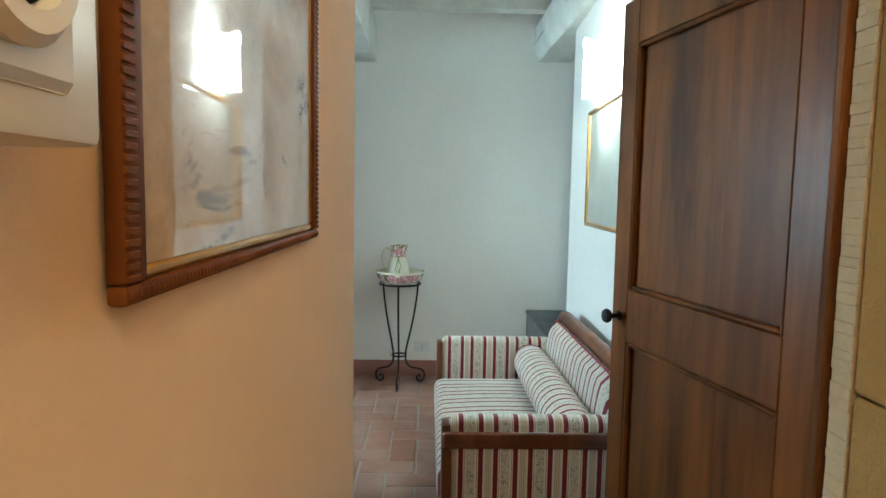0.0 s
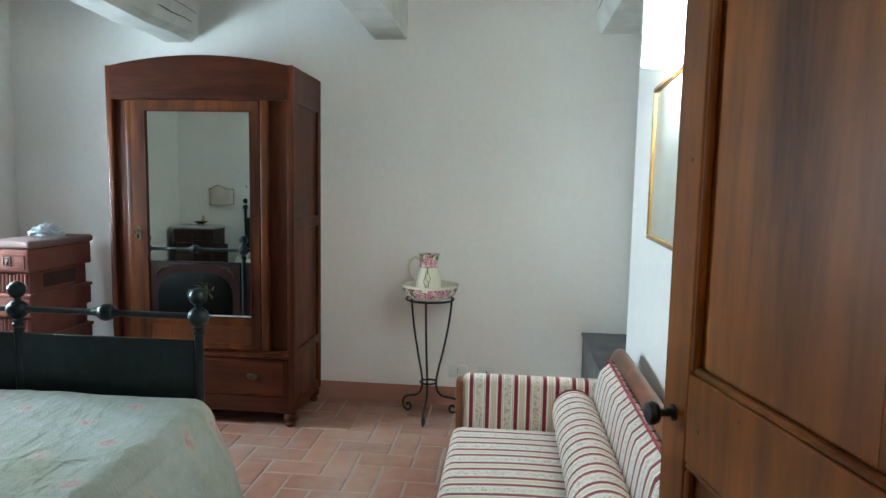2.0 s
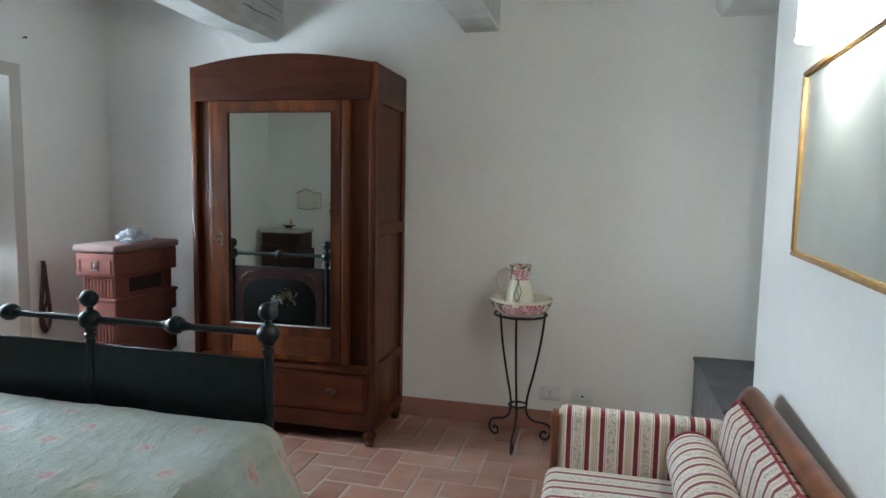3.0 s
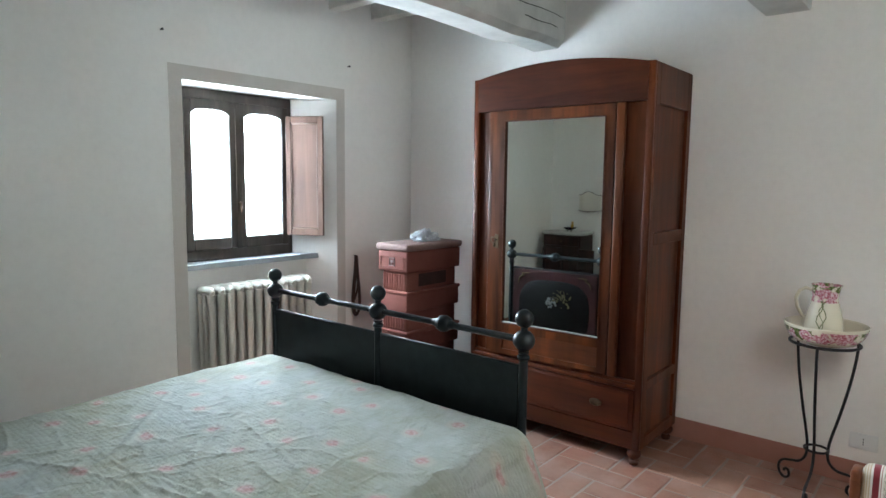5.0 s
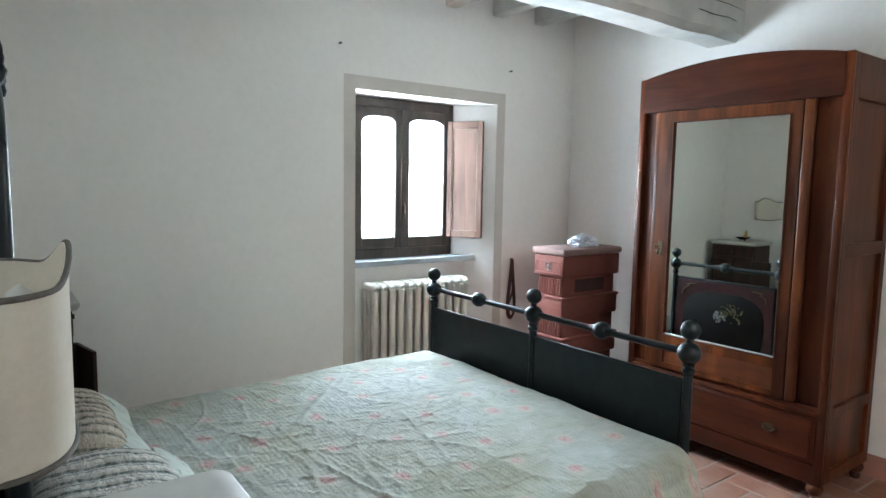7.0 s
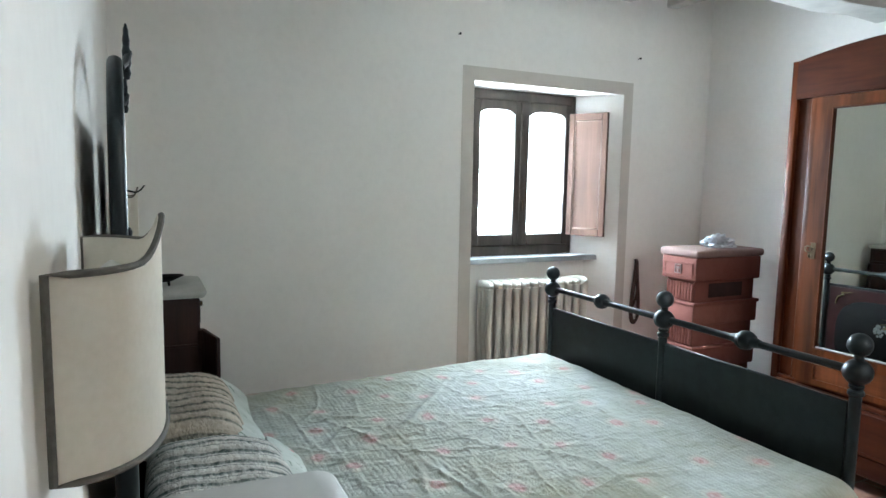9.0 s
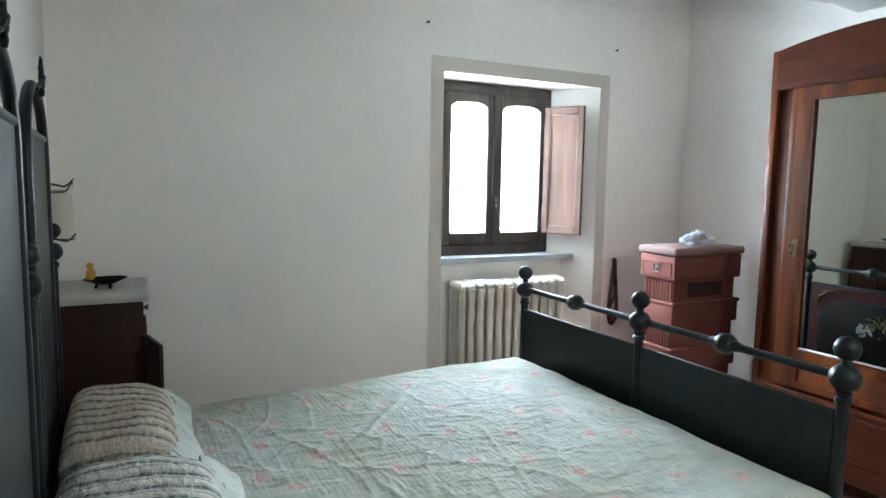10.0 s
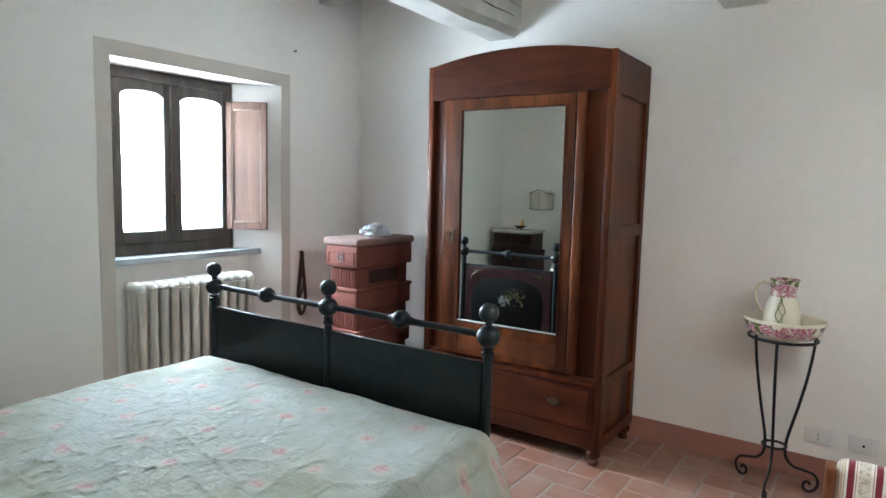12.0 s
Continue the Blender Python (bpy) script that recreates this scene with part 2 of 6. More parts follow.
setting("wall_hall_east", bm, PINK, "unseen apricot plaster walls that close the hall", "wall")
bm = new_bm(); box(bm, 0.9, 2.3, -0.65, 2.1, 2.5, 2.6)
setting("ceiling_hall", bm, WALL, "unseen white plaster ceiling that closes the hall", "ceiling")

bm = new_bm(); prism(bm, [(0.9, -0.65), (2.3, -0.65), (2.3, 2.1), (2.8, 2.1), (2.8, 6.4), (-2.35, 6.4), (-2.35, 2.1), (0.9, 2.1)], -0.2, -0.0035)
setting("floor", bm, plaster("lime_mortar_bed", (0.29, 0.24, 0.205), (0.44, 0.385, 0.335)), "terracotta brick tiles laid in herringbone with pale joints", "floor")
# ---- more materials ----
def mask_between(nt, v, a, b):
    lo = add(nt, "ShaderNodeMath", [(0, v), (1, a)], operation="GREATER_THAN").outputs[0]
    hi = add(nt, "ShaderNodeMath", [(0, v), (1, b)], operation="LESS_THAN").outputs[0]
    return add(nt, "ShaderNodeMath", [(0, lo), (1, hi)], operation="MULTIPLY").outputs[0]


def stripe_cloth(name, axis):
    """Cream damask with wine-red stripes that follow one another along an axis."""
    m, nt, b = material(name, 0.8)
    v = add(nt, "ShaderNodeTexCoord").outputs["Object"]
    sep = add(nt, "ShaderNodeSeparateXYZ", [("Vector", v)])
    u = add(nt, "ShaderNodeMath", [(0, sep.outputs[axis]), (1, 1 / 0.122)], operation="MULTIPLY").outputs[0]
    f = add(nt, "ShaderNodeMath", [(0, u), (1, 1.0)], operation="MODULO").outputs[0]
    f = add(nt, "ShaderNodeMath", [(0, add(nt, "ShaderNodeMath", [(0, f), (1, 1.0)], operation="ADD").outputs[0]), (1, 1.0)], operation="MODULO").outputs[0]
    motif = noise_tex(nt, v, 95, 2, 0.5, 1.2)
    cream = mix(nt, add(nt, "ShaderNodeMath", [(0, motif), (1, 0.55)], operation="GREATER_THAN").outputs[0], (0.60, 0.56, 0.48), (0.35, 0.33, 0.26))
    fine = add(nt, "ShaderNodeTexWave", [("Vector", v), ("Scale", 46.0), ("Distortion", 0.6)], bands_direction=axis)
    beige = mix(nt, fine.outputs["Fac"], (0.46, 0.36, 0.22), (0.64, 0.59, 0.50))
    c = mix(nt, mask_between(nt, f, 0.66, 0.90), (0.70, 0.675, 0.62), cream)
    c = mix(nt, mask_between(nt, f, 0.20, 0.38), c, beige)
    red = add(nt, "ShaderNodeMath", [(0, mask_between(nt, f, 0.0, 0.14)), (1, mask_between(nt, f, 0.43, 0.57))], operation="ADD").outputs[0]
    c = mix(nt, red, c, (0.17, 0.006, 0.014))
    edge = add(nt, "ShaderNodeMath", [(0, mask_between(nt, f, 0.60, 0.62)), (1, mask_between(nt, f, 0.95, 0.97))], operation="ADD").outputs[0]
    c = mix(nt, edge, c, (0.36, 0.20, 0.17))
    c = mix(nt, 0.25, c, ramp(nt, noise_tex(nt, v, 240, 3), [(0.35, (0.6, 0.6, 0.6)), (0.65, (1, 1, 1))]), "MULTIPLY")
    colour(nt, b, c)
    b.inputs["Sheen Weight"].default_value = 0.2
    bump(nt, b, noise_tex(nt, v, 260, 3), 0.25, 0.002)
    return m


STRIPE_X, STRIPE_Y = stripe_cloth("striped_damask_across", "X"), stripe_cloth("striped_damask_along", "Y")
SOFAWOOD = wood("mahogany_sofa_wood", (0.11, 0.032, 0.014), (0.24, 0.085, 0.035), (14, 3, 22), 0.3, 0.3)


def quilt():
    m, nt, b = material("mint_quilted_cotton", 0.85)
    v = place(nt)
    warp = add(nt, "ShaderNodeTexNoise", [("Vector", v), ("Scale", 9.0), ("Detail", 2.0)]).outputs["Color"]
    wv = add(nt, "ShaderNodeVectorMath", [(0, warp), (1, (0.05, 0.05, 0.0))], operation="MULTIPLY").outputs[0]
    vv = add(nt, "ShaderNodeVectorMath", [(0, v), (1, wv)], operation="ADD").outputs[0]
    flat = add(nt, "ShaderNodeMapping", [("Vector", vv), ("Scale", (4.6, 5.4, 0.0)), ("Rotation", (0, 0, 0.5))]).outputs["Vector"]
    cell = add(nt, "ShaderNodeTexVoronoi", [("Vector", flat), ("Scale", 1.0), ("Randomness", 0.55)], voronoi_dimensions="2D")
    d = cell.outputs["Distance"]
    base = ramp(nt, noise_tex(nt, v, 2.2, 5, 0.6), [(0.30, (0.320, 0.322, 0.232)), (0.45, (0.372, 0.392, 0.335)), (0.62, (0.405, 0.442, 0.425))])
    base = mix(nt, 0.6, base, ramp(nt, noise_tex(nt, v, 13, 6, 0.75), [(0.3, (0.62, 0.62, 0.50)), (0.7, (1, 1, 1))]), "MULTIPLY")
    halo = ramp(nt, d, [(0.16, (1, 1, 1)), (0.23, (0, 0, 0))])
    heart = ramp(nt, d, [(0.085, (1, 1, 1)), (0.130, (0, 0, 0))])
    speck = noise_tex(nt, v, 60, 3)
    c = mix(nt, add(nt, "ShaderNodeMath", [(0, halo), (1, 0.5)], operation="MULTIPLY").outputs[0], base, (0.46, 0.42, 0.35))
    rose = ramp(nt, speck, [(0.4, (0.42, 0.13, 0.14)), (0.6, (0.52, 0.34, 0.32))])
    c = mix(nt, add(nt, "ShaderNodeMath", [(0, heart), (1, 0.58)], operation="MULTIPLY").outputs[0], c, rose)
    colour(nt, b, c)
    lines = add(nt, "ShaderNodeTexWave", [("Vector", vv), ("Scale", 42.0), ("Distortion", 5.0), ("Detail", 2.0), ("Detail Scale", 0.6)], bands_direction="DIAGONAL").outputs["Fac"]
    lines = add(nt, "ShaderNodeMath", [(0, lines), (1, 0.11)], operation="MULTIPLY").outputs[0]
    puck = noise_tex(nt, add(nt, "ShaderNodeMapping", [("Vector", v), ("Scale", (1.0, 2.4, 1.0))]).outputs["Vector"], 26, 5, 0.65)
    h = add(nt, "ShaderNodeMath", [(0, lines), (1, puck)], operation="ADD").outputs[0]
    wv2 = add(nt, "ShaderNodeVectorMath", [(0, warp), (1, (0.018, 0.018, 0.0))], operation="MULTIPLY").outputs[0]
    vq = add(nt, "ShaderNodeVectorMath", [(0, v), (1, wv2)], operation="ADD").outputs[0]
    for way, sc, amp in (("X", 13.0, 0.17), ("Y", 19.0, 0.24)):
        st = add(nt, "ShaderNodeTexWave", [("Vector", vq), ("Scale", sc), ("Distortion", 3.0), ("Detail", 3.0), ("Detail Scale", 1.2)], bands_direction=way).outputs["Fac"]
        st = add(nt, "ShaderNodeMath", [(0, st), (1, 0.45)], operation="POWER").outputs[0]
        h = add(nt, "ShaderNodeMath", [(0, st), (1, amp), (2, h)], operation="MULTIPLY_ADD").outputs[0]
    for sc, amp in ((5.5, 1.6), (12.0, 0.8)):
        r = noise_tex(nt, add(nt, "ShaderNodeMapping", [("Vector", v), ("Scale", (1.0, 0.55, 1.0)), ("Rotation", (0, 0, 0.6))]).outputs["Vector"], sc, 3, 0.5, 0.4)
        r = add(nt, "ShaderNodeMath", [(0, r), (1, 0.5)], operation="SUBTRACT").outputs[0]
        r = add(nt, "ShaderNodeMath", [(0, r)], operation="ABSOLUTE").outputs[0]
        r = add(nt, "ShaderNodeMapRange", [("Value", r), ("From Max", 0.10), ("To Min", amp), ("To Max", 0.0)]).outputs[0]
        h = add(nt, "ShaderNodeMath", [(0, h), (1, r)], operation="ADD").outputs[0]
    bump(nt, b, h, 0.44, 0.0050)
    b.inputs["Sheen Weight"].default_value = 0.15
    return m


QUILT = quilt()


def pillow_cloth(name, ground, line, pair):
    """Gathered seersucker: pale ruched bands between thin broken green lines."""
    m, nt, b = material(name, 0.9)
    v = place(nt)
    x = add(nt, "ShaderNodeSeparateXYZ", [("Vector", v)]).outputs["X"]
    gather = noise_tex(nt, add(nt, "ShaderNodeMapping", [("Vector", v), ("Scale", (38, 80, 38))]).outputs["Vector"], 1.0, 4, 0.65, 0.5)
    x = add(nt, "ShaderNodeMath", [(0, noise_tex(nt, v, 7, 3, 0.5)), (1, 0.026), (2, x)], operation="MULTIPLY_ADD").outputs[0]
    x = add(nt, "ShaderNodeMath", [(0, gather), (1, 0.005), (2, x)], operation="MULTIPLY_ADD").outputs[0]
    u = add(nt, "ShaderNodeMath", [(0, x), (1, 1 / 0.058), (2, 40.0)], operation="MULTIPLY_ADD").outputs[0]
    f = add(nt, "ShaderNodeMath", [(0, u)], operation="FRACT").outputs[0]
    soft = noise_tex(nt, v, 16, 4, 0.6)
    c = ramp(nt, soft, [(0.32, tuple(0.74 * a for a in ground)), (0.62, ground)])
    # gather hollows darkened in the colour, as shade in the creases
    c = mix(nt, 0.5, c, ramp(nt, gather, [(0.34, (0.70, 0.67, 0.61)), (0.56, (1, 1, 1))]), "MULTIPLY")
    lines = ramp(nt, f, [(0.0, (0, 0, 0)), (0.06, (1, 1, 1)), (0.17, (1, 1, 1)), (0.26, (0, 0, 0))])
    if pair:
        lines = add(nt, "ShaderNodeMath", [(0, lines), (1, ramp(nt, f, [(0.34, (0, 0, 0)), (0.40, (1, 1, 1)), (0.46, (1, 1, 1)), (0.54, (0, 0, 0))]))], operation="ADD").outputs[0]
    broken = ramp(nt, gather, [(0.40, (0.95, 0.95, 0.95)), (0.62, (0.45, 0.45, 0.45))])
    lines = add(nt, "ShaderNodeMath", [(0, lines), (1, broken)], operation="MULTIPLY").outputs[0]
    colour(nt, b, mix(nt, lines, c, line))
    seam = ramp(nt, f, [(0.0, (0.2, 0.2, 0.2)), (0.10, (0, 0, 0)), (0.30, (1, 1, 1)), (0.85, (1, 1, 1)), (1.0, (0.2, 0.2, 0.2))])
    h = add(nt, "ShaderNodeMath", [(0, gather), (1, 2.2), (2, seam)], operation="MULTIPLY_ADD").outputs[0]
    bump(nt, b, h, 0.85, 0.006)
    return m


PILLOW1 = pillow_cloth("striped_seersucker_beige", (0.62, 0.55, 0.45), (0.075, 0.09, 0.075), False)
PILLOW2 = pillow_cloth("striped_seersucker_white", (0.72, 0.71, 0.66), (0.06, 0.10, 0.09), True)
BORDER, nt, b = material("pale_mint_embroidered_cotton", 0.9)
v = place(nt)
c = ramp(nt, noise_tex(nt, v, 10, 4), [(0.35, (0.44, 0.49, 0.44)), (0.65, (0.58, 0.62, 0.58))])
c = mix(nt, ramp(nt, noise_tex(nt, v, 24, 3, 0.6, 0.8), [(0.60, (0, 0, 0)), (0.64, (0.8, 0.8, 0.8))]), c, (0.10, 0.17, 0.11))
c = mix(nt, ramp(nt, noise_tex(nt, v, 13, 2), [(0.70, (0, 0, 0)), (0.73, (0.8, 0.8, 0.8))]), c, (0.45, 0.08, 0.12))
colour(nt, b, c)
bump(nt, b, noise_tex(nt, v, 34, 4), 0.5, 0.006)
MATTRESS = plain("white_cotton_ticking", (0.62, 0.61, 0.58), 0.9, 0, 0.05, 30, 0.2)
MARBLE = plain("white_grey_marble", (0.44, 0.43, 0.40), 0.55, 0, 0.16, 5, 0.0)
NIGHTWOOD = wood("dark_nightstand_wood", (0.017, 0.0058, 0.0044), (0.056, 0.019, 0.0125), (26, 26, 2), 0.45, 0.15)
TERRA = plaster("red_terracotta_tiles", (0.128, 0.044, 0.034), (0.190, 0.073, 0.058), 0.7, 0.3)
TERRATOP = plaster("pale_dusty_lit_terracotta", (0.18, 0.120, 0.108), (0.26, 0.185, 0.170), 0.85, 0.3)
for m in (TERRA, TERRATOP):
    m.node_tree.nodes["Principled BSDF"].inputs["Specular IOR Level"].default_value = 0.12
OPENSHADE = plain("shade_dark_terracotta", (0.030, 0.011, 0.008), 0.9, 0, 0.3, 12, 0.1)
RADPAINT = plain("cream_enamel_paint", (0.66, 0.64, 0.57), 0.65, 0, 0.04, 8, 0.0)
LEATHER = plain("dark_brown_leather", (0.055, 0.024, 0.017), 0.5, 0, 0.25, 40, 0.2)
PLASTIC = plain("white_plastic", (0.72, 0.72, 0.70), 0.35, 0, 0.03, 10, 0.0)
BLACK = plain("black_recess", (0.004, 0.004, 0.004), 0.6, 0, 0.1, 10, 0.0)
BLACK.node_tree.nodes["Principled BSDF"].inputs["Specular IOR Level"].default_value = 0.08
BRASS = plain("aged_brass", (0.085, 0.060, 0.034), 0.45, 0.85, 0.25, 40, 0.1)
GILT = plain("gilded_moulding", (0.46, 0.29, 0.085), 0.4, 0.6, 0.2, 30, 0.15)
WROUGHT = plain("black_wrought_iron", (0.012, 0.012, 0.013), 0.45, 0.5, 0.3, 60, 0.2)
BAG = plain("crumpled_white_plastic_film", (0.52, 0.56, 0.60), 0.25, 0, 0.15, 20, 0.1)
YELLOW = plain("yellow_painted_wood", (0.62, 0.36, 0.05), 0.5, 0, 0.15, 40, 0.0)
PEARL = plain("mother_of_pearl_inlay", (0.17, 0.18, 0.18), 0.3, 0.0, 0.3, 90, 0.0)
FLOWERGOLD = plain("gold_painted_inlay", (0.095, 0.080, 0.026), 0.5, 0.1, 0.3, 90, 0.0)
PAINTEDPANEL = plain("black_red_lacquer", (0.028, 0.010, 0.011), 0.3, 0, 0.4, 10, 0.0)
GREYBRAID = plain("grey_braid_edging", (0.10, 0.092, 0.078), 0.85, 0, 0.2, 120, 0.3)
HALLFRAME = wood("red_brown_carved_wood", (0.10, 0.028, 0.008), (0.24, 0.085, 0.022), (22, 22, 6), 0.5, 0.0)
HALLFRAME.node_tree.nodes["Principled BSDF"].inputs["Specular IOR Level"].default_value = 0.08

MIRROR, nt, b = material("mirror_glass", 0.015, 1.0)
b.inputs["Base Color"].default_value = rgb((0.80, 0.84, 0.80))
bump(nt, b, noise_tex(nt, place(nt), 3.0, 1), 0.02, 0.01)
GLASS, nt, b = material("clear_glass", 0.02)
b.inputs["Transmission Weight"].default_value, b.inputs["IOR"].default_value = 1.0, 1.45
b.inputs["Base Color"].default_value = rgb((0.97, 0.99, 0.98))


def shade_cloth(name, glow):
    m, nt, b = material(name, 0.85)
    v = place(nt)
    c = ramp(nt, noise_tex(nt, v, 120, 3), [(0.3, (0.70, 0.66, 0.57)), (0.7, (0.77, 0.73, 0.65))])
    colour(nt, b, c)
    bump(nt, b, noise_tex(nt, v, 300, 2), 0.15, 0.001)
    if glow:
        b.inputs["Emission Color"].default_value, b.inputs["Emission Strength"].default_value = rgb((1.0, 0.955, 0.88)), glow
        weave = add(nt, "ShaderNodeBsdfTransparent", [("Color", rgb((1.0, 0.97, 0.92)))])
        both = add(nt, "ShaderNodeMixShader", [(0, 0.5), (1, b.outputs[0]), (2, weave.outputs[0])])
        nt.links.new(both.outputs[0], nt.nodes["Material Output"].inputs["Surface"])
    else:
        thin = add(nt, "ShaderNodeBsdfTranslucent", [("Color", rgb((0.8, 0.75, 0.66)))])
        both = add(nt, "ShaderNodeMixShader", [(0, 0.35), (1, b.outputs[0]), (2, thin.outputs[0])])
        nt.links.new(both.outputs[0], nt.nodes["Material Output"].inputs["Surface"])
    return m


SHADE, SHADELIT = shade_cloth("cream_parchment_cloth", 0), shade_cloth("lit_parchment_cloth", 16.0)


def china(name, bands):
    """Cream glazed china with bands of pink roses and green leaves at given heights."""
    m, nt, b = material(name, 0.2)
    v = add(nt, "ShaderNodeTexCoord").outputs["Object"]
    z = add(nt, "ShaderNodeSeparateXYZ", [("Vector", v)]).outputs["Z"]
    cell = add(nt, "ShaderNodeTexVoronoi", [("Vector", v), ("Scale", 17.0), ("Randomness", 0.9)])
    d, tint = cell.outputs["Distance"], cell.outputs["Color"]
    pet = noise_tex(nt, v, 110, 3, 0.6)
    rose = ramp(nt, pet, [(0.38, (0.34, 0.08, 0.11)), (0.50, (0.56, 0.28, 0.32)), (0.62, (0.70, 0.55, 0.56))])
    leaf = ramp(nt, pet, [(0.4, (0.07, 0.10, 0.03)), (0.6, (0.22, 0.24, 0.09))])
    c0 = (0.72, 0.67, 0.53)
    pat = mix(nt, ramp(nt, d, [(0.60, (1, 1, 1)), (0.66, (0, 0, 0))]), leaf, rose)
    gap = ramp(nt, noise_tex(nt, v, 30, 3), [(0.53, (0, 0, 0)), (0.59, (1, 1, 1))])
    pat = mix(nt, gap, pat, c0)
    f = None
    for lo, hi in bands:
        k = mask_between(nt, z, lo, hi)
        f = k if f is None else add(nt, "ShaderNodeMath", [(0, f), (1, k)], operation="ADD").outputs[0]
    colour(nt, b, mix(nt, f, c0, pat))
    b.inputs["Coat Weight"].default_value = 0.4
    return m


def tile_clay(name, island=False):
    m, nt, b = material(name, 0.6)
    if island:
        rnd = add(nt, "ShaderNodeNewGeometry").outputs["Random Per Island"]
    else:
        rnd = add(nt, "ShaderNodeObjectInfo").outputs["Random"]
    v = place(nt, world_space=True)
    c = ramp(nt, rnd, [(0.0, (0.265, 0.113, 0.073)), (0.35, (0.355, 0.163, 0.107)), (0.7, (0.315, 0.155, 0.112)), (1.0, (0.40, 0.215, 0.15))])
    c = mix(nt, 0.55, c, ramp(nt, noise_tex(nt, v, 7, 5, 0.65), [(0.3, (0.55, 0.50, 0.48)), (0.7, (1, 1, 1))]), "MULTIPLY")
    c = mix(nt, 0.25, c, ramp(nt, noise_tex(nt, v, 60, 4, 0.7), [(0.3, (0.6, 0.55, 0.5)), (0.6, (1, 1, 1))]), "MULTIPLY")
    dust = ramp(nt, noise_tex(nt, v, 3.0, 4, 0.6), [(0.42, (0, 0, 0)), (0.7, (0.6, 0.6, 0.6))])
    c = mix(nt, dust, c, (0.40, 0.29, 0.24))
    colour(nt, b, c)
    r = add(nt, "ShaderNodeMapRange", [("Value", noise_tex(nt, v, 11, 4)), ("To Min", 0.30), ("To Max", 0.58)]).outputs[0]
    nt.links.new(r, b.inputs["Roughness"])
    bump(nt, b, noise_tex(nt, v, 45, 5, 0.6), 0.25, 0.004)
    return m


TILE, TILEFAR = tile_clay("worn_terracotta_tile"), tile_clay("worn_terracotta_tile_joined", True)

# ---- ceiling, beams, trim ----
bm = new_bm()
y = NEAR - 0.3
while y < 6.3:
    box(bm, -2.4, 2.8, y, min(6.35, y + 0.172), TOP - 0.02 + random.uniform(0, 0.004), TOP + 0.06, 0.004)
    y += 0.176
box(bm, -2.4, 2.8, 2.1, 6.4, TOP + 0.06, TOP + 0.16)
setting("ceiling", bm, BEAMPAINT, "whitewashed board ceiling above old timber joists", "ceiling")
for k in range(-2, 8):
    y0 = 3.30 + 0.388 * k + 0.01 * math.sin(7 * k)
    if not NEAR - 0.1 < y0 < 5.96:
        continue
    bm = new_bm(); box(bm, WEST - 0.04, 2.62, y0, y0 + 0.088, 2.572, TOP - 0.018, 0.006)
    for v in bm.verts:
        v.co.z += 0.006 * math.sin(v.co.x * 3 + k); v.co.y += 0.004 * math.sin(v.co.x * 5 + 2 * k)
    setting("joist", bm, BEAMPAINT, "whitewashed square timber ceiling joist", "joist")


def timber(xm, half, z0, z1, chamfer, wobble, seed):
    """A hewn beam from the bed wall to the far wall."""
    rng = random.Random(seed)
    bm = new_bm()
    rings = []
    for i in range(15):
        y = NEAR - 0.03 + (FAR + 0.05 - NEAR) * i / 14
        w = half * (1 + rng.uniform(-wobble, wobble))
        dz, dx = rng.uniform(-wobble, wobble) * 0.15, rng.uniform(-wobble, wobble) * 0.12
        c = chamfer
        prof = [(-w, z1), (-w * 1.0, z0 + c * 1.5), (-w * 0.93, z0 + c * 0.9), (-w + c, z0), (w - c, z0), (w * 0.95, z0 + c * 0.7), (w, z0 + c * 1.5), (w, z1)]
        rings.append([bm.verts.new((xm + dx + px, y, pz + dz * (pz < z1))) for px, pz in prof])
    for a, b2 in zip(rings, rings[1:]):
        for j in range(8):
            bm.faces.new((a[j], a[(j + 1) % 8], b2[(j + 1) % 8], b2[j]))
    bm.faces.new(rings[0]); bm.faces.new(rings[-1][::-1])
    return bm


bm = timber(-0.60, 0.135, 2.298, 2.575, 0.05, 0.05, 3)
log_beam = setting("beam", bm, BEAMPAINT, "thick whitewashed old log beam with drying cracks", "beam", True)
setting("beam", timber(0.785, 0.104, 2.308, 2.575, 0.006, 0.012, 5), BEAMPAINT, "whitewashed squared timber beam with sharp edges", "beam", False)
setting("beam", timber(2.18, 0.15, 2.335, 2.575, 0.035, 0.03, 8), BEAMPAINT, "whitewashed old beam above the bright wall", "beam", True)
# drying cracks along the log beams
for x0, z0, ya, yb, s in ((-0.462, 2.47, 4.7, 6.02, 1), (-0.463, 2.40, 5.3, 6.02, 2), (2.03, 2.46, 4.2, 6.02, 3), (-0.735, 2.45, 4.4, 5.6, 4)):
    bm = new_bm()
    tube(bm, [(x0 + 0.006 * math.sin(i + s), ya + (yb - ya) * i / 9, z0 + 0.005 * math.sin(1.7 * i + s)) for i in range(10)], [0.0008 + 0.0018 * math.sin(math.pi * (i + 0.5) / 10) for i in range(10)], 6)
    crack = part("drying_crack", bm, BLACK, log_beam)

